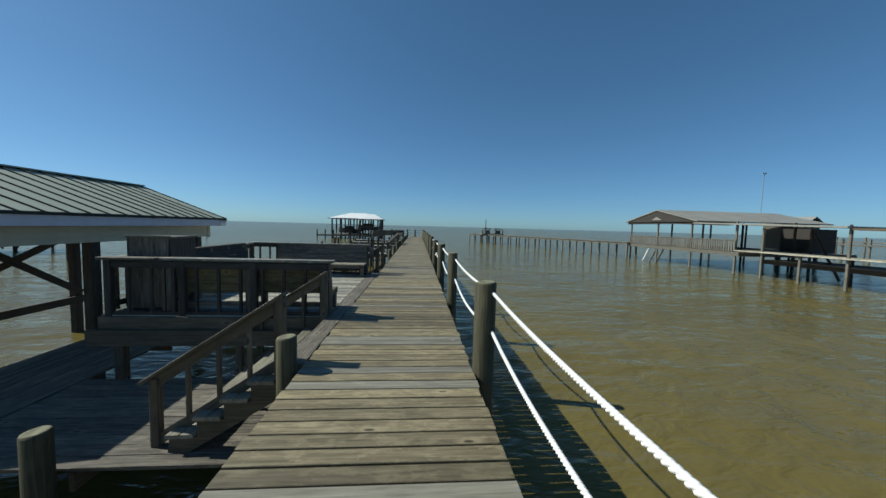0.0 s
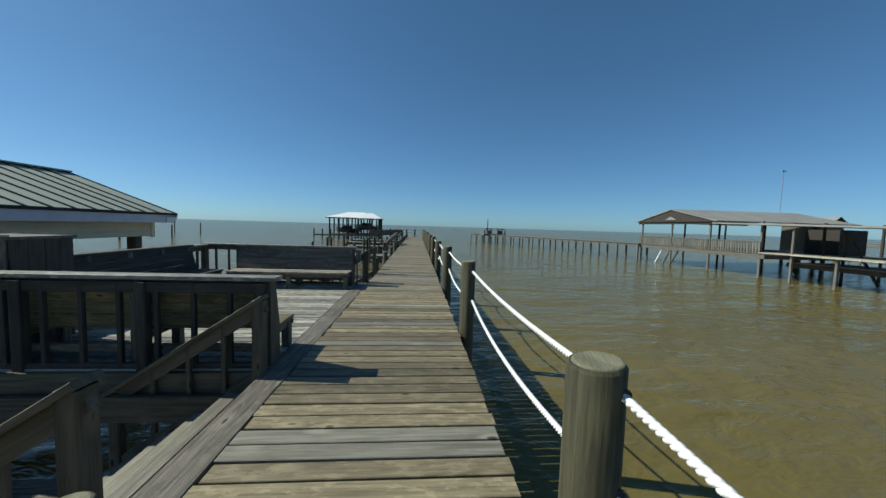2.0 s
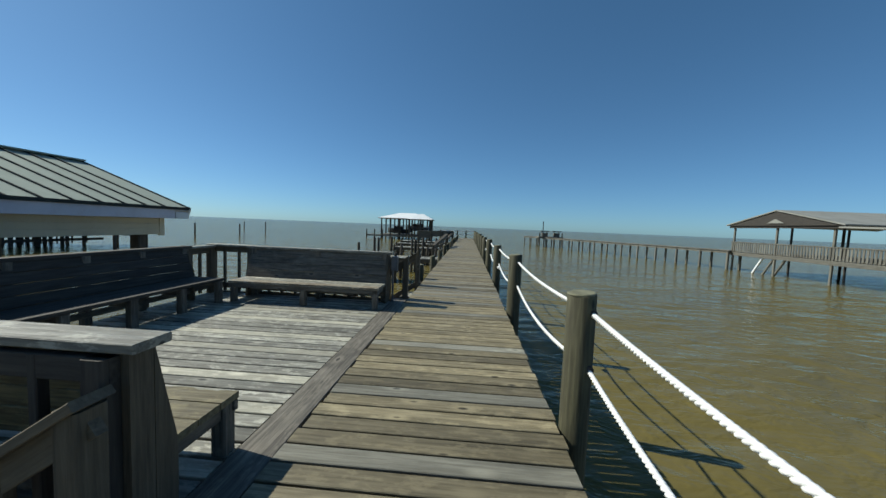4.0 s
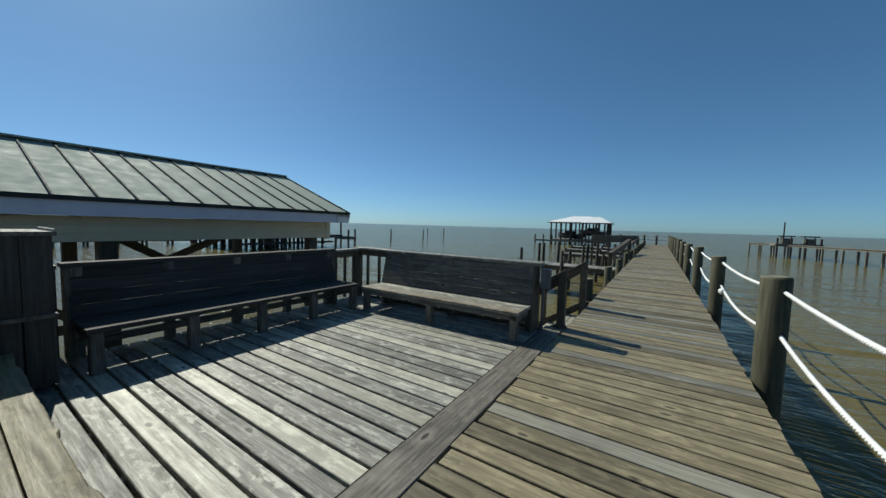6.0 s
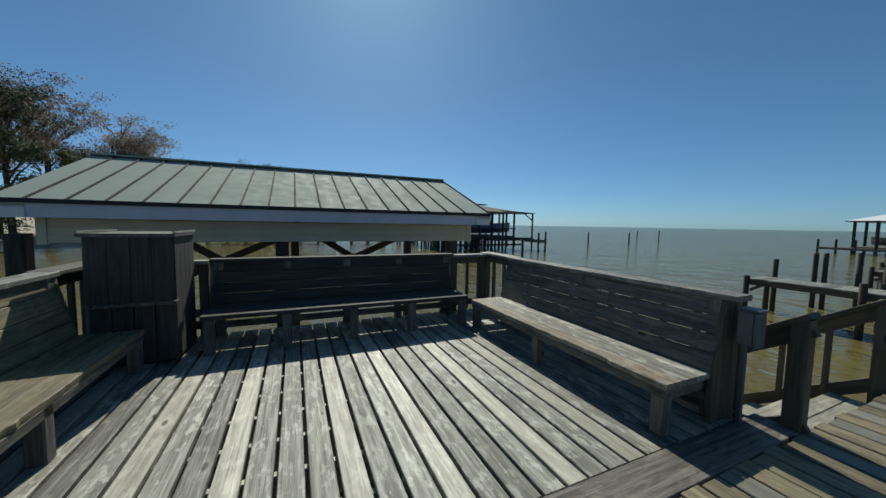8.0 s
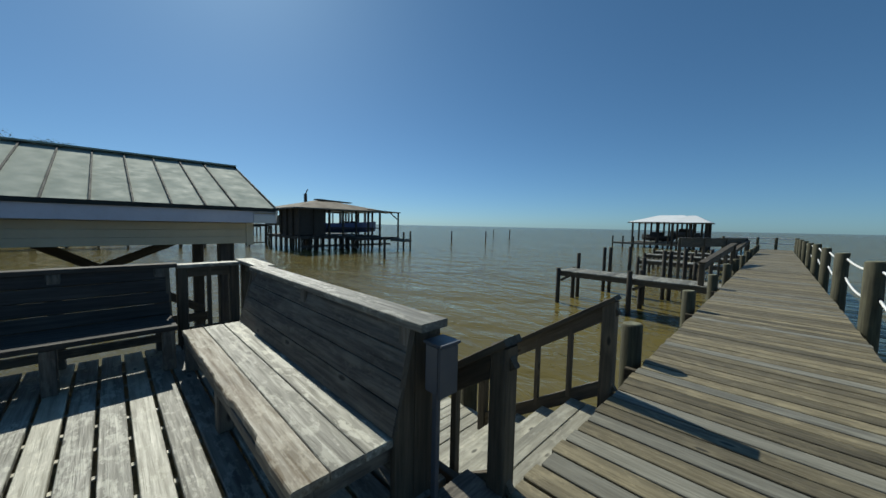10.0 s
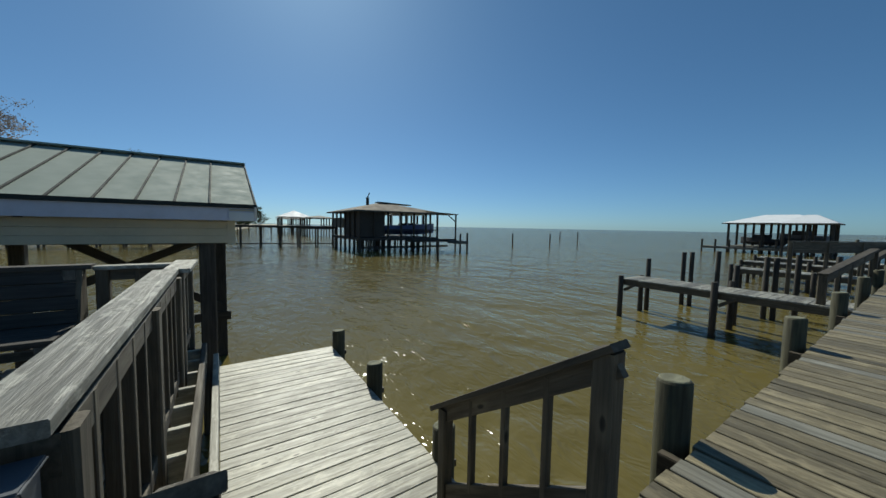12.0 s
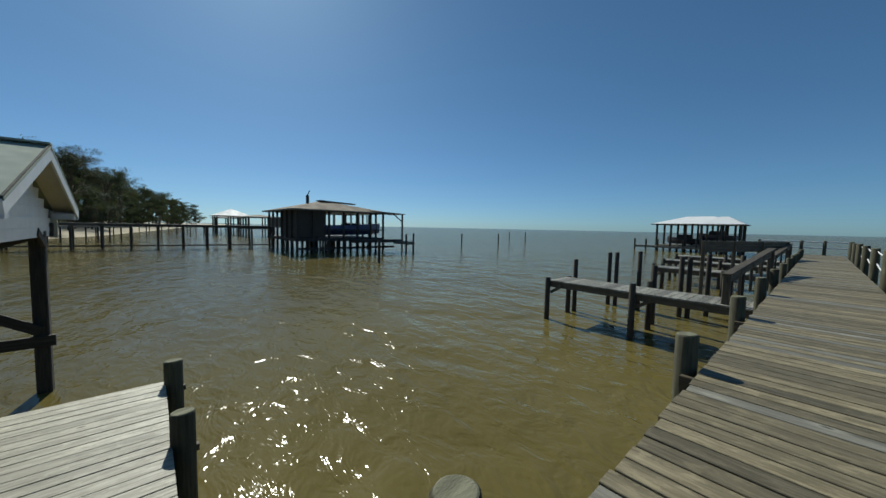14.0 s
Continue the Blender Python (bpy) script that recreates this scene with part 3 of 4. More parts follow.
def stair(x0, y0, y1, rails, label, top_z=0.76, tread_mat=PALE):
    """Open stair down towards -x from the walkway edge at x0."""
    t = thing("staircase", (x0 - 0.6, (y0 + y1) / 2, LOW), label, "stairs", "stairs down to the landings")
    rise, run = -LOW / 5, 0.27
    for k in range(4):
        z = -rise * (k + 1)
        for j in range(2):
            x = x0 - 0.02 - run * k - 0.07 - 0.138 * j
            stick("tread", (x, y0, z), (x, y1, z), 0.132, 0.04, tread_mat, t)
    for y in (y0 + 0.05, (y0 + y1) / 2, y1 - 0.05):
        bm = bmesh.new()
        prof = [(x0 + 0.02, -0.04)]
        for k in range(4):
            prof += [(x0 - run * k, -rise * (k + 1) - 0.022), (x0 - run * (k + 1), -rise * (k + 1) - 0.022)]
        prof += [(x0 - run * 4 - 0.02, LOW), (x0 - run * 3.3, LOW), (x0 + 0.02, -0.36)]
        f0 = [bm.verts.new((x, y - 0.02, z)) for x, z in prof]
        f1 = [bm.verts.new((x, y + 0.02, z)) for x, z in prof]
        bm.faces.new(f0)
        bm.faces.new(f1[::-1])
        for i in range(len(prof)):
            j = (i + 1) % len(prof)
            bm.faces.new((f0[i], f1[i], f1[j], f0[j]))
        part("stringer", bm, RAIL, t)
    for y in rails:
        r = thing("stair_rail", (x0 - 0.6, y, LOW), "sloping timber stair rail with square balusters", "stair rail", "stair rails")
        top, low = Vector((x0 + 0.03, y, top_z)), Vector((x0 - 1.33, y, top_z - 0.90))
        d = low - top
        stick("handrail", top + d * 0.0 + Vector((0, 0, 0.02)), low + d * 0.06 + Vector((0, 0, 0.02)), 0.14, 0.038, RAIL, r)
        stick("upper_rail", top + Vector((0, 0.0, -0.06)), low + Vector((0, 0.0, -0.06)), 0.042, 0.12, RAIL, r)
        stick("lower_rail", top + Vector((0, 0, -0.70)), low + Vector((0, 0, -0.70)), 0.042, 0.11, RAIL, r)
        stick("post", (x0 - 0.02, y, -0.2), (x0 - 0.02, y, top_z - 0.015), 0.11, 0.1, RAIL, r, (1, 0, 0))
        stick("post", (x0 - 1.29, y, LOW), (x0 - 1.29, y, top_z - 0.89), 0.09, 0.09, RAIL, r, (1, 0, 0))
        for k in range(3):
            q = top + d * (0.27 + 0.23 * k)
            stick("baluster", q + Vector((0, 0, -0.70)), q + Vector((0, 0, -0.02)), 0.045, 0.04, RAIL, r, (1, 0, 0))
    return t


stair(-1.14, 10.36, 11.8, (10.33, 11.84), "open timber stair dropping from the walkway to the far landing")
stair(-1.37, 3.46, 5.22, (3.62, 5.29), "open timber stair dropping from the walkway to the near landing", 0.70, SILVER)


def ledge_deck(name, x0, y0, x1, y1, z, axis, mat, label, pitch=0.15):
    """A low landing: boards along the axis, with rim boards and piles."""
    t = thing(name, ((x0 + x1) / 2, (y0 + y1) / 2, z), label, "deck", kind="structure")
    lo, hi = (y0, y1) if axis == "x" else (x0, x1)
    n = int((hi - lo) / pitch)
    step = (hi - lo) / n
    for k in range(n):
        c = lo + step * (k + 0.5)
        j = 0.012 * math.sin(k * 7.7)
        if axis == "x":
            stick("plank", (x0, c, z - 0.02 + j * 0.2), (x1 , c, z - 0.02 + j * 0.2), step - 0.009, 0.04, mat, t)
        else:
            stick("plank", (c, y0, z - 0.02 + j * 0.2), (c, y1, z - 0.02 + j * 0.2), step - 0.009, 0.04, mat, t)
    if axis == "x":
        beams = [((x, y0, z - 0.14), (x, y1, z - 0.14)) for x in (x0 + 0.05, (x0 + x1) / 2, x1 - 0.05)]
    else:
        beams = [((x0, y, z - 0.14), (x1, y, z - 0.14)) for y in (y0 + 0.04, y1 - 0.04)]
    for a, b in beams:
        stick("beam", a, b, 0.05, 0.19, RAIL, t)
    return t


ledge_deck("far_landing", -6.42, 10.36, -2.25, 12.06, LOW, "y", PALE, "sunlit bleached timber landing low over the water")
# the next two take the darker bench timber as painted-in shade
ledge_deck("near_landing", -4.80, 3.3, -1.62, 5.2, LOW, "x", BENCH, "grey timber landing at the foot of the stair", 0.16)
ledge_deck("slip_landing", -6.45, 3.3, -4.83, 7.0, LOW, "y", BENCH, "grey timber landing along the boat slip", 0.15)
for x, y, top in ((-6.3, 12.15, -0.62), (-4.62, 12.15, -0.62), (-2.9, 12.15, -0.62), (-3.36, 3.17, -0.48), (-6.3, 3.17, -0.5)):
    p = pole("landing_piling", x, y, -2.6, top, 0.11, PILE, sides=20)
    tagged(p, "round weathered pile at the landing edge, its cut top pale", "piling", "landing piles")
    link("cut_top", pole_mesh(0.02, 0.098, ENDGRAIN, 20, 0.03, 0.004), None, p, along((x, y, top - 0.012), (x, y, top + 0.008)), "pale cracked end grain")
    stick("bolt_block", (x, y - 0.1, LOW - 0.1), (x, y + 0.13, LOW - 0.1), 0.07, 0.07, RAIL, p)

# ---- boat shed ----
shed = thing("boat_shed", (-8.3, 7.4, WATER_Z), "open boat shed with a grey-green metal roof on dark timber piles", "boat shed")
RX, RZ, EZ, EX0, EX1, SY0, SY1 = -8.3, 2.44, 1.52, -5.86, -10.74, 4.0, 10.86
for ex, nm in ((EX0, "roof_slope"), (EX1, "roof_slope")):
    slope = slab(nm, [(RX, SY0, RZ), (RX, SY1, RZ), (ex, SY1, EZ), (ex, SY0, EZ)], 0.03, TIN, shed)
    for y in [SY1 - 0.014] + [10.3 - 0.373 * k for k in range(17)]:
        s = stick("standing_seam", (RX, y, RZ + 0.012), (ex, y, EZ + 0.012), 0.02, 0.026, TINEDGE, slope)
    stick("drip_edge", (ex, SY0, EZ - 0.005), (ex, SY1, EZ - 0.005), 0.03, 0.055, TINEDGE, slope)
    sgn = 1 if ex > RX else -1
    stick("fascia", (ex - sgn * 0.04, SY0 + 0.02, EZ - 0.12), (ex - sgn * 0.04, SY1 - 0.01, EZ - 0.12), 0.03, 0.18, FASCIA, shed)
    slab("soffit", [(ex - sgn * 0.06, SY0 + 0.05, EZ - 0.19), (ex - sgn * 0.06, SY1 - 0.05, EZ - 0.19), (ex - sgn * 0.42, SY1 - 0.05, EZ - 0.19), (ex - sgn * 0.42, SY0 + 0.05, EZ - 0.19)], 0.015, CREAM, shed)
    for k in range(3):
        z = 1.30 - 0.105 * (k + 0.5)
        stick("siding_board", (ex - sgn * (0.36 - 0.004 * k), SY0 + 0.33, z), (ex - sgn * (0.36 - 0.004 * k), SY1 - 0.33, z), 0.02, 0.104, CREAM, shed, (0.06 * sgn, 0, 1))
    stick("header_beam", (ex - sgn * 0.44, SY0 + 0.3, 1.12), (ex - sgn * 0.44, SY1 - 0.3, 1.12), 0.1, 0.26, DARKPILE, shed)
    for yy in (SY0 + 0.31, SY1 - 0.31):
        box("corner_trim", ex - sgn * 0.36 - 0.03, yy - 0.05, 0.96, ex - sgn * 0.36 + 0.03, yy + 0.05, 1.31, CREAM, shed)
stick("ridge_cap", (RX, SY0, RZ + 0.02), (RX, SY1, RZ + 0.02), 0.2, 0.03, TIN, shed)
for y, sgn in ((SY0 + 0.36, -1), (SY1 - 0.36, 1)):
    # gable wall of lapped boards
    for k in range(8):
        z0 = 1.0 + 0.17 * k
        half = 2.08 if z0 < 1.3 else max(0.1, 2.2 * (2.36 - z0 - 0.08) / (2.36 - 1.3))
        stick("gable_board", (RX - half, y + sgn * 0.003 * (k % 2), z0 + 0.085), (RX + half, y + sgn * 0.003 * (k % 2), z0 + 0.085), 0.02, 0.172, WHITE, shed, (0, 0.07 * sgn, 1))
    for ex in (EX0, EX1):
        stick("rake_board", (RX, y + sgn * 0.34, RZ - 0.13), (ex, y + sgn * 0.34, EZ - 0.10), 0.03, 0.17, WHITE, shed)
        slab("rake_soffit", [(RX, y + 0.02 * sgn, RZ - 0.07), (RX, y + sgn * 0.33, RZ - 0.07), (ex, y + sgn * 0.33, EZ - 0.06), (ex, y + 0.02 * sgn, EZ - 0.06)], 0.012, CREAM, shed)
        ox = RX + (ex - RX) * 0.86
        box("return_box", min(ox, ex), y + 0.02 if sgn > 0 else y - 0.32, EZ - 0.21, max(ox, ex), y + 0.32 if sgn > 0 else y - 0.02, EZ - 0.09, WHITE, shed)
for x, ys in ((-6.38, (4.0, 7.1, 10.25)), (-9.85, (4.2, 7.3, 10.42))):
    for y in ys:
        stick("piling", (x, y, -2.6), (x, y, 1.1), 0.2, 0.2, DARKPILE, shed, (0, 1, 0))
for y0, y1 in ((4.2, 7.3), (7.3, 10.42)):
    stick("cross_brace", (-9.74, y0, -0.35), (-9.74, y1, 1.05), 0.05, 0.17, DARKPILE, shed)
    stick("cross_brace", (-9.69, y0, 1.3), (-9.69, y1, -0.72), 0.05, 0.17, DARKPILE, shed)
stick("side_beam", (-9.73, 4.0, -0.92), (-9.73, 10.6, -0.92), 0.06, 0.2, DARKPILE, shed)
stick("knee_brace", (-9.84, 10.5, 0.85), (-9.3, 10.5, 1.1), 0.06, 0.14, DARKPILE, shed)

# ---- small jetties further out on the landward side ----


def jetty(y, x_end, depth, z, label, piles=3):
    t = ledge_deck("finger_jetty", x_end, y, -1.35, y + depth, z, "y", GREY, label, 0.19)
    tagged(t, category="jetty", group="finger jetties", kind="thing")
    for k in range(piles):
        x = x_end + 0.02 + 2.8 * k
        for yy, top in ((y - 0.08, 0.18), (y + depth + 0.08, 0.1)):
            pole("piling", x, yy, -2.6, z + top + 0.1 * math.sin(k * 4 + y), 0.09, DARKPILE, t, sides=12)
        stick("knee_brace", (x + 0.1, y - 0.02, z - 0.42), (x + 0.5, y - 0.02, z - 0.16), 0.04, 0.1, RAIL, t)
    return t


jetty(22.75, -6.85, 1.35, -0.5, "narrow grey timber jetty on dark piles with a sloping access rail", 2)
jetty(31.6, -6.1, 1.3, -0.5, "narrow grey timber jetty on dark piles further along", 2)
jetty(36.6, -7.0, 1.3, -0.45, "far narrow timber jetty on dark piles", 2)
jetty(41.0, -7.4, 1.5, -0.4, "outermost narrow timber jetty on dark piles", 2)
for x, y, top in ((-6.78, 24.6, 0.17), (-6.46, 27, 0.38), (-6.2, 27.1, 0.4), (-5.27, 27, 0.5), (-4.15, 25, 0.16), (-3.83, 27, 0.4), (-3.6, 27.1, 0.38), (-3.2, 28, 0.5), (-2.4, 29.5, 0.45)):
    p = pole("mooring_pole", x, y, -2.6, top, 0.085, DARKPILE, sides=12)
    tagged(p, "slim dark mooring pole standing in the water", "mooring pole", "mooring poles")
# access rails and high side rails beside the jetties
for y0, x in ((23.0, -1.95), (33.0, -1.9)):
    r = thing("access_rail", (x, y0 + 2, -0.5), "sloping dark timber rail up to the walkway", "stair rail", "jetty rails")
    stick("post", (x, y0, -0.6), (x, y0, 0.22), 0.16, 0.16, RAIL, r, (0, 1, 0))
    stick("post", (-1.5, y0 + 4.6, -0.6), (-1.5, y0 + 4.6, 0.78), 0.16, 0.16, RAIL, r, (0, 1, 0))
    stick("handrail", (x, y0 - 0.1, 0.26), (-1.5, y0 + 4.7, 0.82), 0.2, 0.06, RAIL, r)
    stick("side_board", (x, y0, 0.12), (-1.5, y0 + 4.6, 0.66), 0.05, 0.2, RAIL, r)
    for k in range(3):
        u = (k + 1) / 4
        stick("baluster", (x + 0.45 * u, y0 + 4.6 * u, -0.4), (x + 0.45 * u, y0 + 4.6 * u, 0.22 + 0.56 * u), 0.07, 0.07, RAIL, r, (0, 1, 0))
hb = thing("plank_screen", (-2.8, 34, 0.3), "long dark plank screen on posts beside the pier", "screen")
for k in range(3):
    stick("plank", (-4.0, 31.0, 0.50 + 0.16 * k), (-1.55, 37.4, 0.50 + 0.16 * k), 0.04, 0.155, RAIL, hb)
stick("cap_board", (-4.0, 31.0, 0.93), (-1.55, 37.4, 0.93), 0.2, 0.04, BENCH, hb)
for k in range(4):
    u = k / 3
    stick("post", (-3.98 + 2.4 * u, 31.06 + 6.3 * u, -2.5), (-3.98 + 2.4 * u, 31.06 + 6.3 * u, 0.9), 0.14, 0.14, RAIL, hb, (0, 1, 0))


# ---- far structures ----
def hip_roof(parent, x0, y0, x1, y1, ze, zr, mat, inset, axis="y"):
    if axis == "y":
        xm = (x0 + x1) / 2
        a, b = (xm, y0 + inset, zr), (xm, y1 - inset, zr)
    else:
        ym = (y0 + y1) / 2
        a, b = (x0 + inset, ym, zr), (x1 - inset, ym, zr)
    c = [(x0, y0, ze), (x1, y0, ze), (x1, y1, ze), (x0, y1, ze)]
    if axis == "y":
        sides = [[c[0], c[1], a], [c[1], c[2], b, a], [c[2], c[3], b], [c[3], c[0], a, b]]
    else:
        sides = [[c[0], c[1], b, a], [c[1], c[2], b], [c[2], c[3], a, b], [c[3], c[0], a]]
    for q in sides:
        slab("roof_slope", q, 0.08, mat, parent)
    for i in range(4):
        stick("eave_board", (c[i][0], c[i][1], ze - 0.08), (c[(i + 1) % 4][0], c[(i + 1) % 4][1], ze - 0.08), 0.05, 0.16, FARWOOD, parent)


def plank_floor(parent, x0, y0, x1, y1, z, mat=FARWOOD):
    n = max(2, int((x1 - x0) / 0.6))
    for k in range(n):
        xa = x0 + (x1 - x0) * k / n
        box("deck_plank", xa + 0.01, y0, z - 0.07, xa + (x1 - x0) / n - 0.01, y1, z, mat, parent)
    for y in (y0, y1):
        stick("edge_beam", (x0, y, z - 0.2), (x1, y, z - 0.2), 0.08, 0.28, mat, parent)
    for x in (x0, x1):
        stick("edge_beam", (x, y0, z - 0.2), (x, y1, z - 0.2), 0.08, 0.28, mat, parent)


def boat(at, length, heading, hull_mat, label, size=1.0, wheelhouse=False):
    t = thing("boat", at, label, "boat")
    m = Matrix.Translation(at) @ Matrix.Rotation(radians(heading), 4, "Z") @ Matrix.Diagonal((size, 1, size, 1))
    bm = bmesh.new()
    rings = []
    for k in range(9):
        u = k / 8
        w = 1.15 * (1 - max(0, u - 0.45) ** 2 * 3.0)
        keel = 0.1 + 0.75 * max(0, u - 0.5) ** 2
        y = length * (u - 0.5)
        top = 1.05 + 0.3 * u * u
        rings.append([bm.verts.new(m @ Vector(q)) for q in ((-w, y, top), (-w * 0.9, y, 0.55 + keel * 0.5), (0, y, keel), (w * 0.9, y, 0.55 + keel * 0.5), (w, y, top), (0, y, top - 0.1))])
    for a, b in zip(rings, rings[1:]):
        for i in range(6):
            bm.faces.new((a[i], a[(i + 1) % 6], b[(i + 1) % 6], b[i]))
    bm.faces.new(rings[0])
    bm.faces.new(rings[-1][::-1])
    part("hull", bm, hull_mat, t, smooth=False)
    if wheelhouse:
        for y in np.linspace(-0.34 * length, 0.2 * length, 5):
            for x in (-0.8, 0.8):
                stick("window_post", m @ Vector((x, y, 1.0)), m @ Vector((x, y, 2.2)), 0.12, 0.12, WHITE, t, (0, 1, 0))
        bm = box_bm(bmesh.new(), -1.0, -0.38 * length, 2.2, 1.0, 0.24 * length, 2.3, 0.03)
        bmesh.ops.transform(bm, verts=bm.verts, matrix=m)
        part("cabin_roof", bm, WHITE, t)
    bm = bmesh.new()
    box_bm(bm, -0.8, -0.9, 1.0, 0.8, 0.9, 1.3 if wheelhouse else 1.75, 0.1)
    bmesh.ops.transform(bm, verts=bm.verts, matrix=m)
    part("cabin_cover", bm, COVER, t)
    return t


# boat house on the landward side
bh = thing("boat_house", (-44, 30, WATER_Z), "dark two-level boat house on piles under a brown hipped roof", "boat house")
hip_roof(bh, -50.0, 23.4, -37.6, 35.6, 3.05, 4.35, BROWNROOF, 5.2)
stick("ridge_deck", (-43.8, 28.5, 4.45), (-43.8, 33.5, 4.25), 1.2, 0.12, FARWOOD, bh)
slab("porch_roof", [(-38.0, 33.0, 3.25), (-37.2, 37.6, 3.0), (-41.0, 37.6, 3.0), (-42.0, 33.0, 3.4)], 0.1, BROWNROOF, bh)
stick("chimney", (-44.4, 27.4, 4.0), (-44.4, 27.4, 5.1), 0.32, 0.32, WALL_AND_SHADE, bh, (0, 1, 0))
stick("vane", (-44.4, 27.4, 5.1), (-44.2, 27.6, 5.7), 0.1, 0.1, DARKPILE, bh)
plank_floor(bh, -49.4, 24.0, -38.2, 35.0, -0.2, WALL_AND_SHADE)
plank_floor(bh, -37.9, 30.0, -36.2, 36.6, -0.35, WALL_AND_SHADE)
plank_floor(bh, -36.2, 35.2, -33.4, 36.4, -0.5, FARWOOD)
box("store_room", -44.5, 24.2, -0.1, -38.6, 27.4, 3.0, WALL_AND_SHADE, bh)
box("upper_wall", -49.2, 24.1, 0.9, -44.6, 24.3, 2.2, FARWOOD, bh)
for x in np.linspace(-49.3, -38.3, 7):
    for y in np.linspace(24.1, 34.9, 7):
        edge = x < -49 or x > -38.5 or y < 24.5 or y > 34.5
        stick("piling", (x, y, -2.6), (x, y, 3.0 if edge else -0.3), 0.22, 0.22, DARKPILE, bh, (0, 1, 0))
for y in np.linspace(24.1, 34.9, 10):
    stick("under_board", (-38.05, y, -1.7), (-38.05, y, -0.3), 0.16, 0.05, WALL_AND_SHADE, bh, (0, 1, 0))
stick("lower_beam", (-38.1, 24.1, -1.35), (-38.1, 36.5, -1.35), 0.1, 0.25, WALL_AND_SHADE, bh)
stick("side_rail", (-38.1, 27.4, 0.8), (-38.1, 35, 0.8), 0.1, 0.12, WALL_AND_SHADE, bh)
stick("porch_post", (-37.4, 37.3, -2.5), (-37.4, 37.3, 2.95), 0.18, 0.18, DARKPILE, bh, (0, 1, 0))
stick("porch_brace", (-37.4, 37.2, 2.0), (-37.6, 36.0, 2.95), 0.12, 0.12, DARKPILE, bh)
boat((-40.3, 31.4, 0.0), 8.6, 4, HULL, "blue-hulled motor boat lifted inside the boat house", 1.25, True)
for x, y, top in ((-26.2, 27.2, 0.0), (-33.5, 36.3, 0.5), (-33.6, 35.3, 0.4), (-43, 54, 0.3), (-42, 63, 0.3), (-49, 82, 0.6), (-60, 90, 0.4)):
    tagged(pole("channel_piling", x, y, -2.6, top, 0.12, DARKPILE, sides=10), "lone dark pile standing in open water", "piling", "lone piles")

# walkway from the shore to the boat house
bp = thing("shore_pier", (-52, 0, 0), "long high timber pier from the shore to the boat house", "pier")
PIER_A, PIER_B = Vector((-57.0, -13.0, 1.0)), Vector((-50.3, 24.5, 1.0))
for k in range(17):
    q = PIER_A.lerp(PIER_B, k / 16)
    for o in (-0.7, 0.7):
        stick("piling", (q.x + o, q.y, -2.6), (q.x + o, q.y, 1.0), 0.2, 0.2, DARKPILE, bp, (0, 1, 0))
for k in range(100):
    a = PIER_A.lerp(PIER_B, k / 100)
    b = PIER_A.lerp(PIER_B, (k + 0.96) / 100)
    stick("deck_board", a, b, 1.7, 0.07, FARWOOD, bp)
for o in (-0.75, 0.75):
    stick("beam", PIER_A + Vector((o, 0, -0.16)), PIER_B + Vector((o, 0, -0.16)), 0.1, 0.26, DARKPILE, bp)
    stick("pipe", PIER_A + Vector((o, 0, -2.5)), PIER_B + Vector((o, 0, -2.5)), 0.08, 0.08, DARKPILE, bp)


def shelter(x0, y0, x1, y1, z, ze, zr, roof, label, nx=4, ny=3, inset=3.5, axis="x"):
    t = thing("boat_shelter", ((x0 + x1) / 2, (y0 + y1) / 2, WATER_Z), label, "shelter", "far shelters")
    hip_roof(t, x0 - 0.6, y0 - 0.6, x1 + 0.6, y1 + 0.6, ze, zr, roof, inset, axis)
    plank_floor(t, x0, y0, x1, y1, z)
    for x in np.linspace(x0 + 0.1, x1 - 0.1, nx):
        for y in np.linspace(y0 + 0.1, y1 - 0.1, ny):
            stick("post", (x, y, -2.6), (x, y, ze), 0.28, 0.28, DARKPILE, t, (0, 1, 0))
    return t


shelter(-19.6, 78.5, -9.0, 87.0, -0.85, 2.75, 4.1, FARROOF, "open boat shelter with pale hipped metal roof over the water", 6, 3, 4.0)
annexe = thing("boat_shelter", (-8.4, 78, WATER_Z), "smaller boat shelter with pale hipped roof beside the larger one", "shelter", "far shelters")
hip_roof(annexe, -12.6, 73.0, -7.4, 77.4, 2.6, 3.75, FARROOF, 2.1, "x")
for x in (-12.2, -10.0, -7.8):
    for y in (73.4, 77.0):
        stick("post", (x, y, -2.6), (x, y, 2.6), 0.22, 0.22, DARKPILE, annexe, (0, 1, 0))
ws = thing("shelter_walk", (-20, 77, 0), "low timber walk around the far boat shelter", "pier")
plank_floor(ws, -22.4, 76.6, -8.0, 78.2, -1.0)
for x in np.linspace(-22.3, -8.1, 9):
    stick("piling", (x, 76.7, -2.6), (x, 76.7, 0.1), 0.22, 0.22, DARKPILE, ws, (0, 1, 0))
boat((-16.2, 82, -0.8), 5.4, 80, COVER, "dark covered boat on a lift under the far shelter")
boat((-11.8, 82, -0.1), 5.0, 80, BOX, "grey boat on a lift under the far shelter")
shelter(-118, 26, -110, 34, 0.4, 3.4, 5.4, FARROOF, "distant shelter with a pale pyramid roof", 3, 3, 3.9)
shelter(-104, 30, -92, 36, 0.3, 3.0, 3.6, FARWOOD, "distant low flat-roofed boat shelter", 5, 2, 2.9)
shelter(-150, 30, -140, 38, 0.4, 3.2, 4.6, HOUSEROOF, "distant boat shelter along the shore", 4, 3, 3.9)
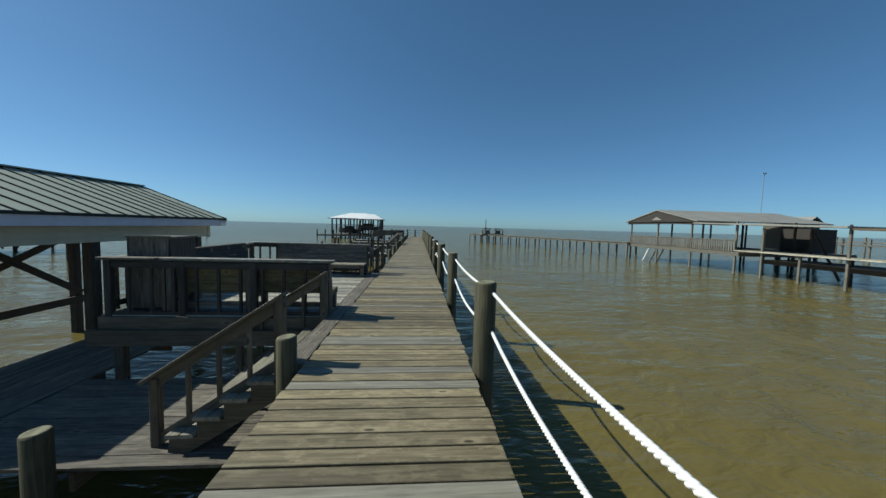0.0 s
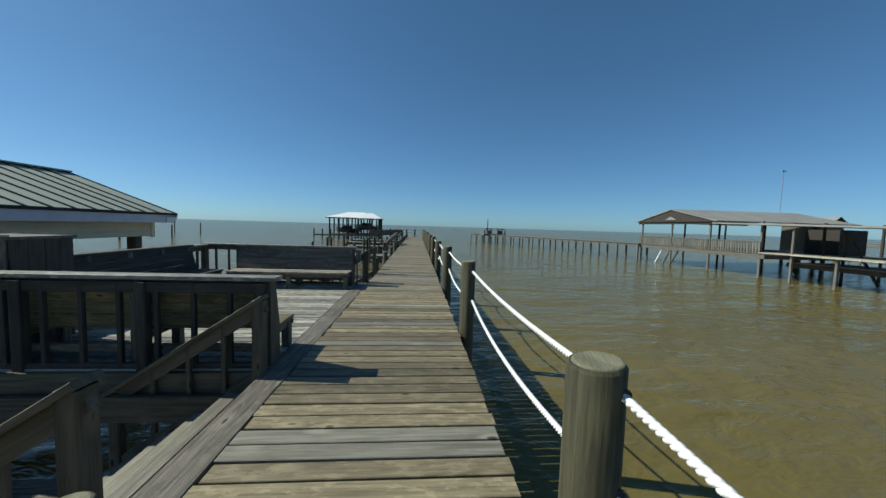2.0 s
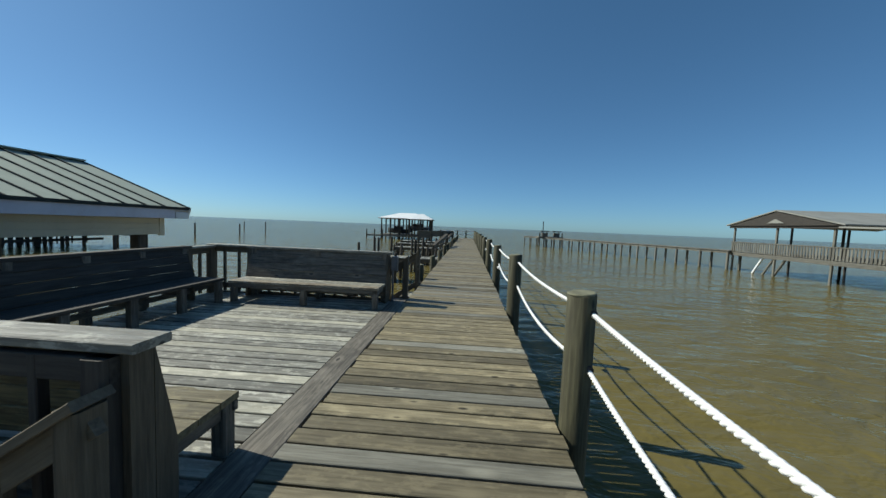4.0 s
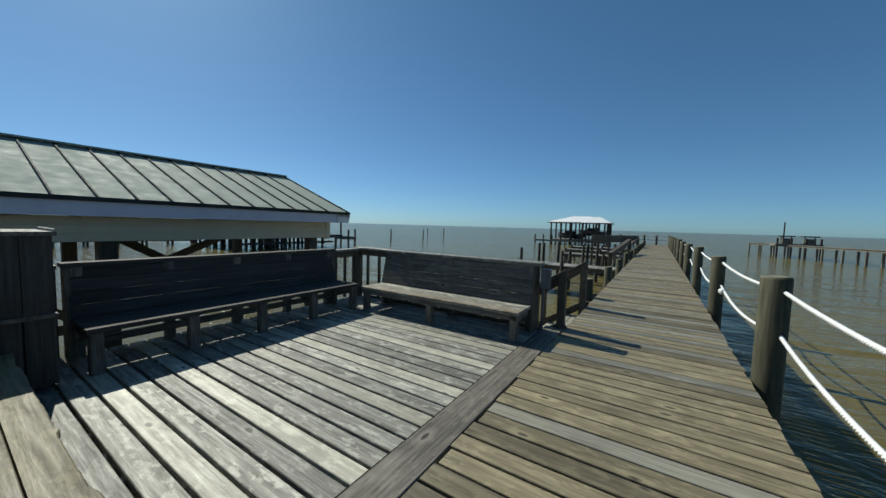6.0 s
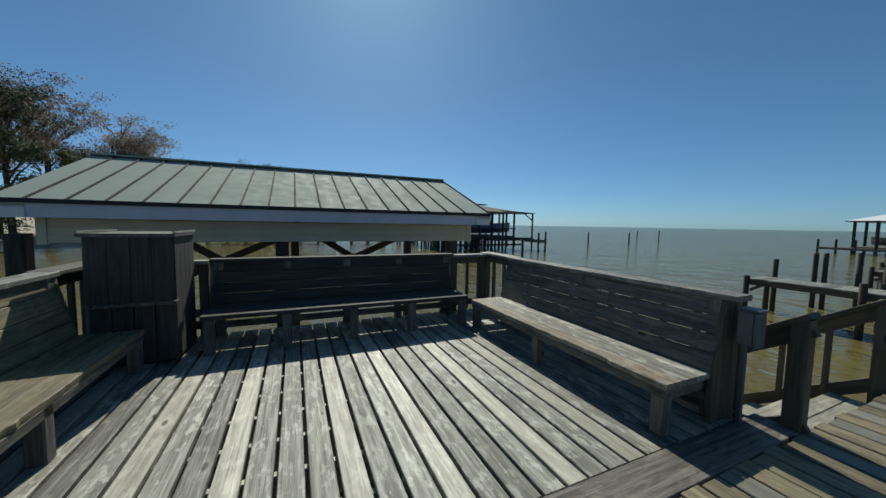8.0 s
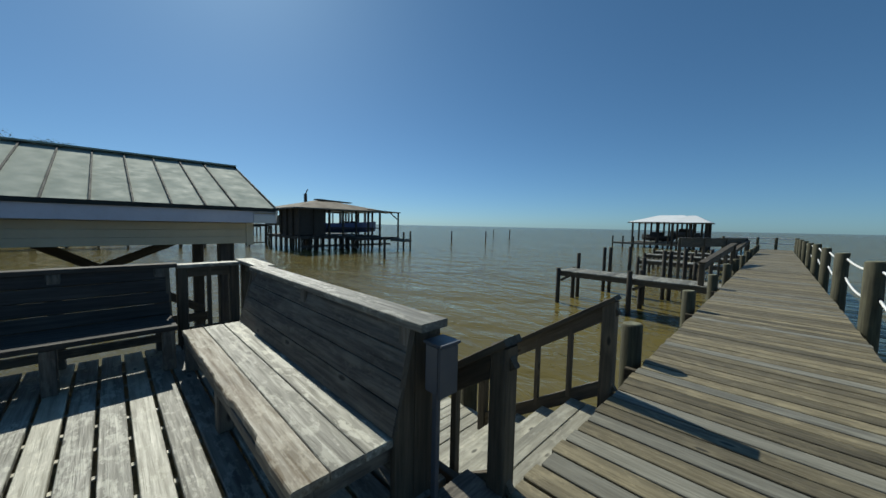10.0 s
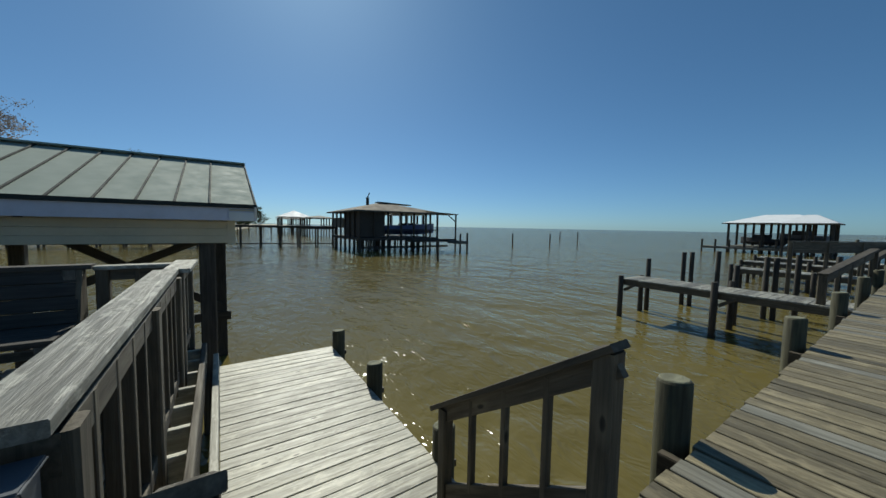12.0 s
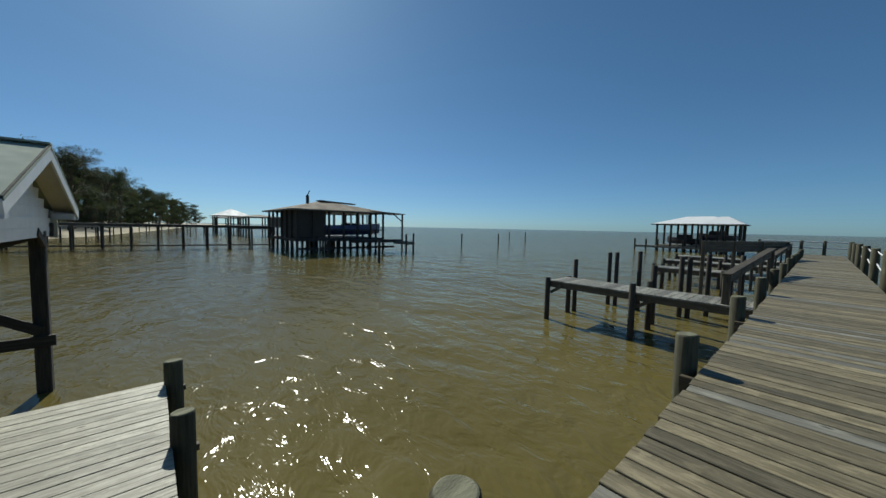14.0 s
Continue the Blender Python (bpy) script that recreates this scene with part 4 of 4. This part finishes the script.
for k, (x, y0, y1) in enumerate(((-98, 4, 32), (-130, 10, 34), (-74, -4, 10))):
    fp = thing("distant_pier", (x, y0, 0), "distant timber pier on many dark piles", "pier", "distant piers")
    stick("deck_beam", (x, y0, 0.35), (x, y1, 0.35), 1.6, 0.2, FARWOOD, fp)
    for j in range(12):
        y = y0 + (y1 - y0) * j / 11
        stick("piling", (x + 0.6, y, -2.6), (x + 0.6, y, 0.3), 0.2, 0.2, DARKPILE, fp, (0, 1, 0))

# long pier and pavilion on the seaward side
rp = thing("long_pier", (20, 60, 0), "long low timber pier on thin piles running out across the bay", "pier")
RA, RB = Vector((27.3, 40.5, 0.05)), Vector((13.4, 80.5, -0.1))
for k in range(16):
    q = RA.lerp(RB, k / 15)
    for o in (-0.6, 0.6):
        stick("piling", (q.x + o, q.y, -2.6), (q.x + o, q.y, 0.0), 0.2, 0.2, FARWOOD, rp, (0, 1, 0))
for k in range(80):
    stick("deck_board", RA.lerp(RB, k / 80), RA.lerp(RB, (k + 0.96) / 80), 1.5, 0.08, FARWOOD, rp)
for o in (-0.65, 0.65):
    stick("beam", RA + Vector((o, 0, -0.16)), RB + Vector((o, 0, -0.16)), 0.08, 0.22, FARWOOD, rp)
ph = thing("pier_head_platform", (17, 76, 0), "small pier-head platform with fish-cleaning stands", "platform")
plank_floor(ph, 14.2, 72.5, 19.0, 75.5, 0.1)
for x in (15.0, 17.4):
    box("stand", x, 73.0, 0.1, x + 1.0, 74.0, 0.85, FARWOOD, ph)
    box("stand_top", x - 0.3, 72.8, 1.1, x + 1.3, 74.2, 1.25, WALL_AND_SHADE, ph)
    for dx in (0, 1.0):
        stick("stand_post", (x + dx, 73.5, 0.1), (x + dx, 73.5, 1.1), 0.1, 0.1, DARKPILE, ph, (0, 1, 0))
stick("lamp_pole", (15.2, 73.5, 0.1), (15.2, 73.5, 3.2), 0.14, 0.14, DARKPILE, ph, (0, 1, 0))
for x in np.linspace(14.4, 18.8, 4):
    stick("piling", (x, 72.6, -2.6), (x, 72.6, 0.9), 0.2, 0.2, DARKPILE, ph, (0, 1, 0))

pv = thing("pier_pavilion", (30, 32, WATER_Z), "weathered timber pavilion on piles with gabled roof and slatted balustrade", "pavilion")
APEX, EAVE = 3.95, 2.68
for y in (41.0, 30.0):
    slab("roof_slope", [(26.6, 35.5, APEX), (41.0, 35.5, APEX), (41.0, y, EAVE), (26.6, y, EAVE)], 0.1, HOUSEROOF, pv)
slab("gable_board", [(26.7, 35.5, APEX - 0.12), (26.7, 40.7, EAVE - 0.1), (26.7, 30.3, EAVE - 0.1)], 0.08, WALL_AND_SHADE, pv)
slab("gable_vent", [(26.6, 35.5, APEX - 0.8), (26.6, 36.3, EAVE + 0.1), (26.6, 34.7, EAVE + 0.1)], 0.06, HOUSEROOF, pv)
stick("eave_beam", (26.9, 30.2, EAVE - 0.2), (26.9, 40.8, EAVE - 0.2), 0.12, 0.25, WALL_AND_SHADE, pv)
slab("lean_to_roof", [(26.4, 18.6, 2.15), (26.4, 30.2, 2.5), (34.0, 30.2, 2.46), (34.0, 18.6, 2.12)], 0.12, HOUSEROOF, pv)
slab("lean_to_roof", [(26.6, 2.0, 1.95), (26.6, 18.5, 2.02), (32.0, 18.5, 2.0), (32.0, 2.0, 1.93)], 0.12, BROWNROOF, pv)
plank_floor(pv, 27.0, 26.0, 38.0, 40.6, -0.05)
for k in range(24):
    stick("walk_board", (27.4, 2.0 + k, 0.1), (27.4, 2.97 + k, 0.1), 1.7, 0.09, PALE, pv)
plank_floor(pv, 29.0, 18.0, 33.0, 26.0, -0.6, WALL_AND_SHADE)
for y in np.linspace(26.4, 40.4, 4):
    for x in (27.1, 32.5, 37.8):
        stick("post", (x, y, -2.6), (x, y, EAVE - 0.1), 0.15, 0.15, FARWOOD if x < 28 else DARKPILE, pv, (0, 1, 0))
for k, y in enumerate(np.linspace(3.0, 24.0, 9)):
    for x in (26.9, 31.0):
        stick("post", (x, y, -2.6), (x, y, 2.0 if k % 2 == 0 else 0.05), 0.14, 0.14, FARWOOD if x < 28 else DARKPILE, pv, (0, 1, 0))
for y in (16, 22):
    stick("cross_brace", (31.0, y, -1.8), (31.0, y + 1.8, 1.6), 0.14, 0.14, DARKPILE, pv)
stick("balustrade_rail", (26.95, 26.2, 0.95), (26.95, 40.5, 0.95), 0.12, 0.1, FARWOOD, pv)
for k in range(60):
    y = 26.4 + 14.0 * k / 59
    stick("balustrade_slat", (26.95, y, 0.0), (26.95, y, 0.92), 0.15, 0.04, FARWOOD, pv, (1, 0, 0))
box("back_room", 35.4, 27.5, -0.1, 38.0, 30.0, 2.1, WALL_AND_SHADE, pv)
stick("mast", (40.7, 36.9, 2.6), (40.7, 36.9, 8.7), 0.05, 0.05, STEEL, pv, (0, 1, 0))
stick("mast_head", (40.45, 36.9, 8.7), (40.95, 36.9, 8.7), 0.12, 0.14, STEEL, pv)
for i in range(3):
    stick("prop", (27.2, 38.2 - 1.1 * i, -2.2), (27.2, 37.0 - 1.1 * i, -0.3), 0.16, 0.14, FARROOF if i == 0 else FARWOOD, pv)

cot = thing("pier_cottage", (43.4, 36, WATER_Z), "small pale-roofed pier cottage behind the pavilion", "cottage")
box("wall", 42.4, 33.7, -0.2, 44.4, 38.0, 2.8, FARWOOD, cot)
for x in (42.2, 44.6):
    slab("roof_slope", [(43.4, 33.3, 3.62), (43.4, 38.4, 3.62), (x, 38.4, 2.78), (x, 33.3, 2.78)], 0.08, HOUSEROOF, cot)
slab("gable", [(43.4, 33.6, 3.52), (42.3, 33.6, 2.78), (44.5, 33.6, 2.78)], 0.06, WALL_AND_SHADE, cot)
for x in (42.5, 44.3):
    for y in (33.8, 36, 37.8):
        stick("piling", (x, y, -2.6), (x, y, -0.2), 0.25, 0.25, DARKPILE, cot, (0, 1, 0))
for k, (x, y0, y1, z) in enumerate(((60, 5, 48, 0.4), (78, 0, 60, 0.6))):
    fp = thing("distant_pier", (x, y0, 0), "distant timber pier on many dark piles", "pier", "distant piers")
    stick("deck_beam", (x, y0, z), (x, y1, z), 1.8, 0.22, FARWOOD, fp)
    for j in range(16):
        y = y0 + (y1 - y0) * j / 15
        stick("piling", (x - 0.6, y, -2.6), (x - 0.6, y, z + 0.9), 0.22, 0.22, FARWOOD, fp, (0, 1, 0))


# ---- trees on the shore ----
def tree(seed, height, spread, leaf_mat, leaves, base=0.35):
    rng = random.Random(seed)
    t = thing("tree", (0, 0, 0), "tall shore tree with a dark uneven crown", "tree", "shore trees")
    verts, faces = [], []

    def limb(p, q, r0, r1, bend=0.0):
        p, q = Vector(p), Vector(q)
        rings = []
        mid = (p + q) / 2 + Vector((rng.uniform(-bend, bend), rng.uniform(-bend, bend), rng.uniform(0, bend)))
        for k in range(4):
            u = k / 3
            c = p * (1 - u) ** 2 + mid * 2 * u * (1 - u) + q * u * u
            r = r0 + (r1 - r0) * u
            rings.append(len(verts))
            for i in range(6):
                a = math.pi * i / 3
                verts.append((c.x + r * math.cos(a), c.y + r * math.sin(a), c.z))
        for a, b in zip(rings, rings[1:]):
            for i in range(6):
                faces.append((a + i, a + (i + 1) % 6, b + (i + 1) % 6, b + i))

    limb((0, 0, -1.5), (rng.uniform(-.6, .6), rng.uniform(-.6, .6), height * 0.75), height * 0.022, height * 0.008, 0.5)
    tips = []
    for k in range(16):
        z = height * rng.uniform(base, 0.75)
        a = rng.uniform(0, 6.28)
        reach = spread * rng.uniform(0.45, 1.0) * (1.1 - 0.5 * (z / height))
        q = Vector((reach * math.cos(a), reach * math.sin(a), z + height * rng.uniform(0.05, 0.25)))
        limb((0, 0, z), q, height * 0.008, height * 0.002, 0.6)
        tips.append(q)
        for j in range(3):
            q2 = q + Vector((rng.uniform(-1, 1) * spread * .35, rng.uniform(-1, 1) * spread * .35, rng.uniform(-.02, .1) * height))
            limb(q * 0.6 + Vector((0, 0, z)) * 0.4 if j else q, q2, height * 0.003, height * 0.001, 0.4)
            tips.append(q2)
    me = bpy.data.meshes.new("trunk")
    me.from_pydata(verts, [], faces)
    link("trunk", me, BARK, t, Matrix.Identity(4))
    verts, faces = [], []
    for q in tips:
        size = spread * rng.uniform(0.07, 0.15)
        for j in range(leaves):
            c = q + Vector((rng.gauss(0, size), rng.gauss(0, size), rng.gauss(0, size * 0.55)))
            s = rng.uniform(0.07, 0.19)
            u = Vector((rng.gauss(0, 1), rng.gauss(0, 1), rng.gauss(0, 1))).normalized()
            w = u.orthogonal().normalized()
            k = len(verts)
            for e in (u * s, w * s * 0.6, -u * s, -w * s * 0.6):
                verts.append(tuple(c + e))
            faces.append((k, k + 1, k + 2, k + 3))
    me = bpy.data.meshes.new("crown")
    me.from_pydata(verts, [], faces)
    link("crown", me, leaf_mat, t, Matrix.Identity(4))
    return t


kinds = [tree(1, 15, 5.0, LEAF, 150, 0.12), tree(2, 18, 5.5, LEAF, 140, 0.4), tree(3, 17, 6.0, DRYLEAF, 75, 0.3), tree(4, 10, 4.6, LEAF, 170, 0.05)]
rng = random.Random(5)
spots = []
LINE = [(-40, -28), (-54, -19), (-71, -12), (-99, -1), (-170, 8), (-235, 22), (-330, 45)]
for (xa, ya), (xb, yb), count in zip(LINE, LINE[1:], (3, 5, 7, 12, 9, 8)):
    for k in range(count):
        u = (k + rng.uniform(0.2, 0.8)) / count
        kind = 2 if xa > -70 else 3 if xa > -80 else rng.choice((0, 1, 3, 0, 3))
        spots.append((xa + (xb - xa) * u, ya + (yb - ya) * u - rng.uniform(0, 7), kind))
        if xa < -80:
            spots.append((xa + (xb - xa) * u + 2, ya + (yb - ya) * u - rng.uniform(8, 16), rng.choice((0, 1, 3))))
spots += [(-51, -21, 1), (-56, -24, 1), (-50, -17, 3), (-57, -15, 3), (-64, -14, 3)]
placed = set()
for x, y, k in spots:
    m = pose(x, y, -0.8, 0, 0, rng.uniform(0, 360))
    if k not in placed:
        placed.add(k)
        kinds[k].matrix_basis = m
    else:
        copy_thing(kinds[k], m)
for k in range(4):
    if k not in placed:
        kinds[k].matrix_basis = pose(-90 - 9 * k, -50, -0.8)
tagged(kinds[2], "tall shore tree with thin brownish winter foliage and bare limbs")

# ---- deck boards, last ----
rng = random.Random(9)
stick("edge_trim_board", (-1.235, 3.5, -0.018), (-1.235, 10.3, -0.018), 0.245, 0.042, BENCH, platform, label="long grey plank between walkway and platform")
count = int((PY1 - PY0) / 0.152)
for k in range(count):
    y = PY0 + 0.076 + 0.152 * k
    stick("plank", (PX0, y, -0.026 + rng.uniform(-0.003, 0.002)), (PX1, y, -0.026), 0.130, 0.042, PALE if k % 7 in (0, 3) else GREY, platform)
n = int((PIER_END - PIER_START) / PITCH)
mid = (LEFT + RIGHT) / 2
for k in range(n):
    y = PIER_START + PITCH * (k + 0.5)
    b = link("plank", stick_mesh(RIGHT - LEFT, PITCH - 0.018, 0.042, SILVER if rng.random() < 0.16 else DECK), None, walkway,
             pose(mid + rng.uniform(-0.012, 0.012), y, -0.021 + rng.uniform(-0.002, 0.002), rng.uniform(-0.4, 0.4), 0, rng.uniform(-0.12, 0.12)))
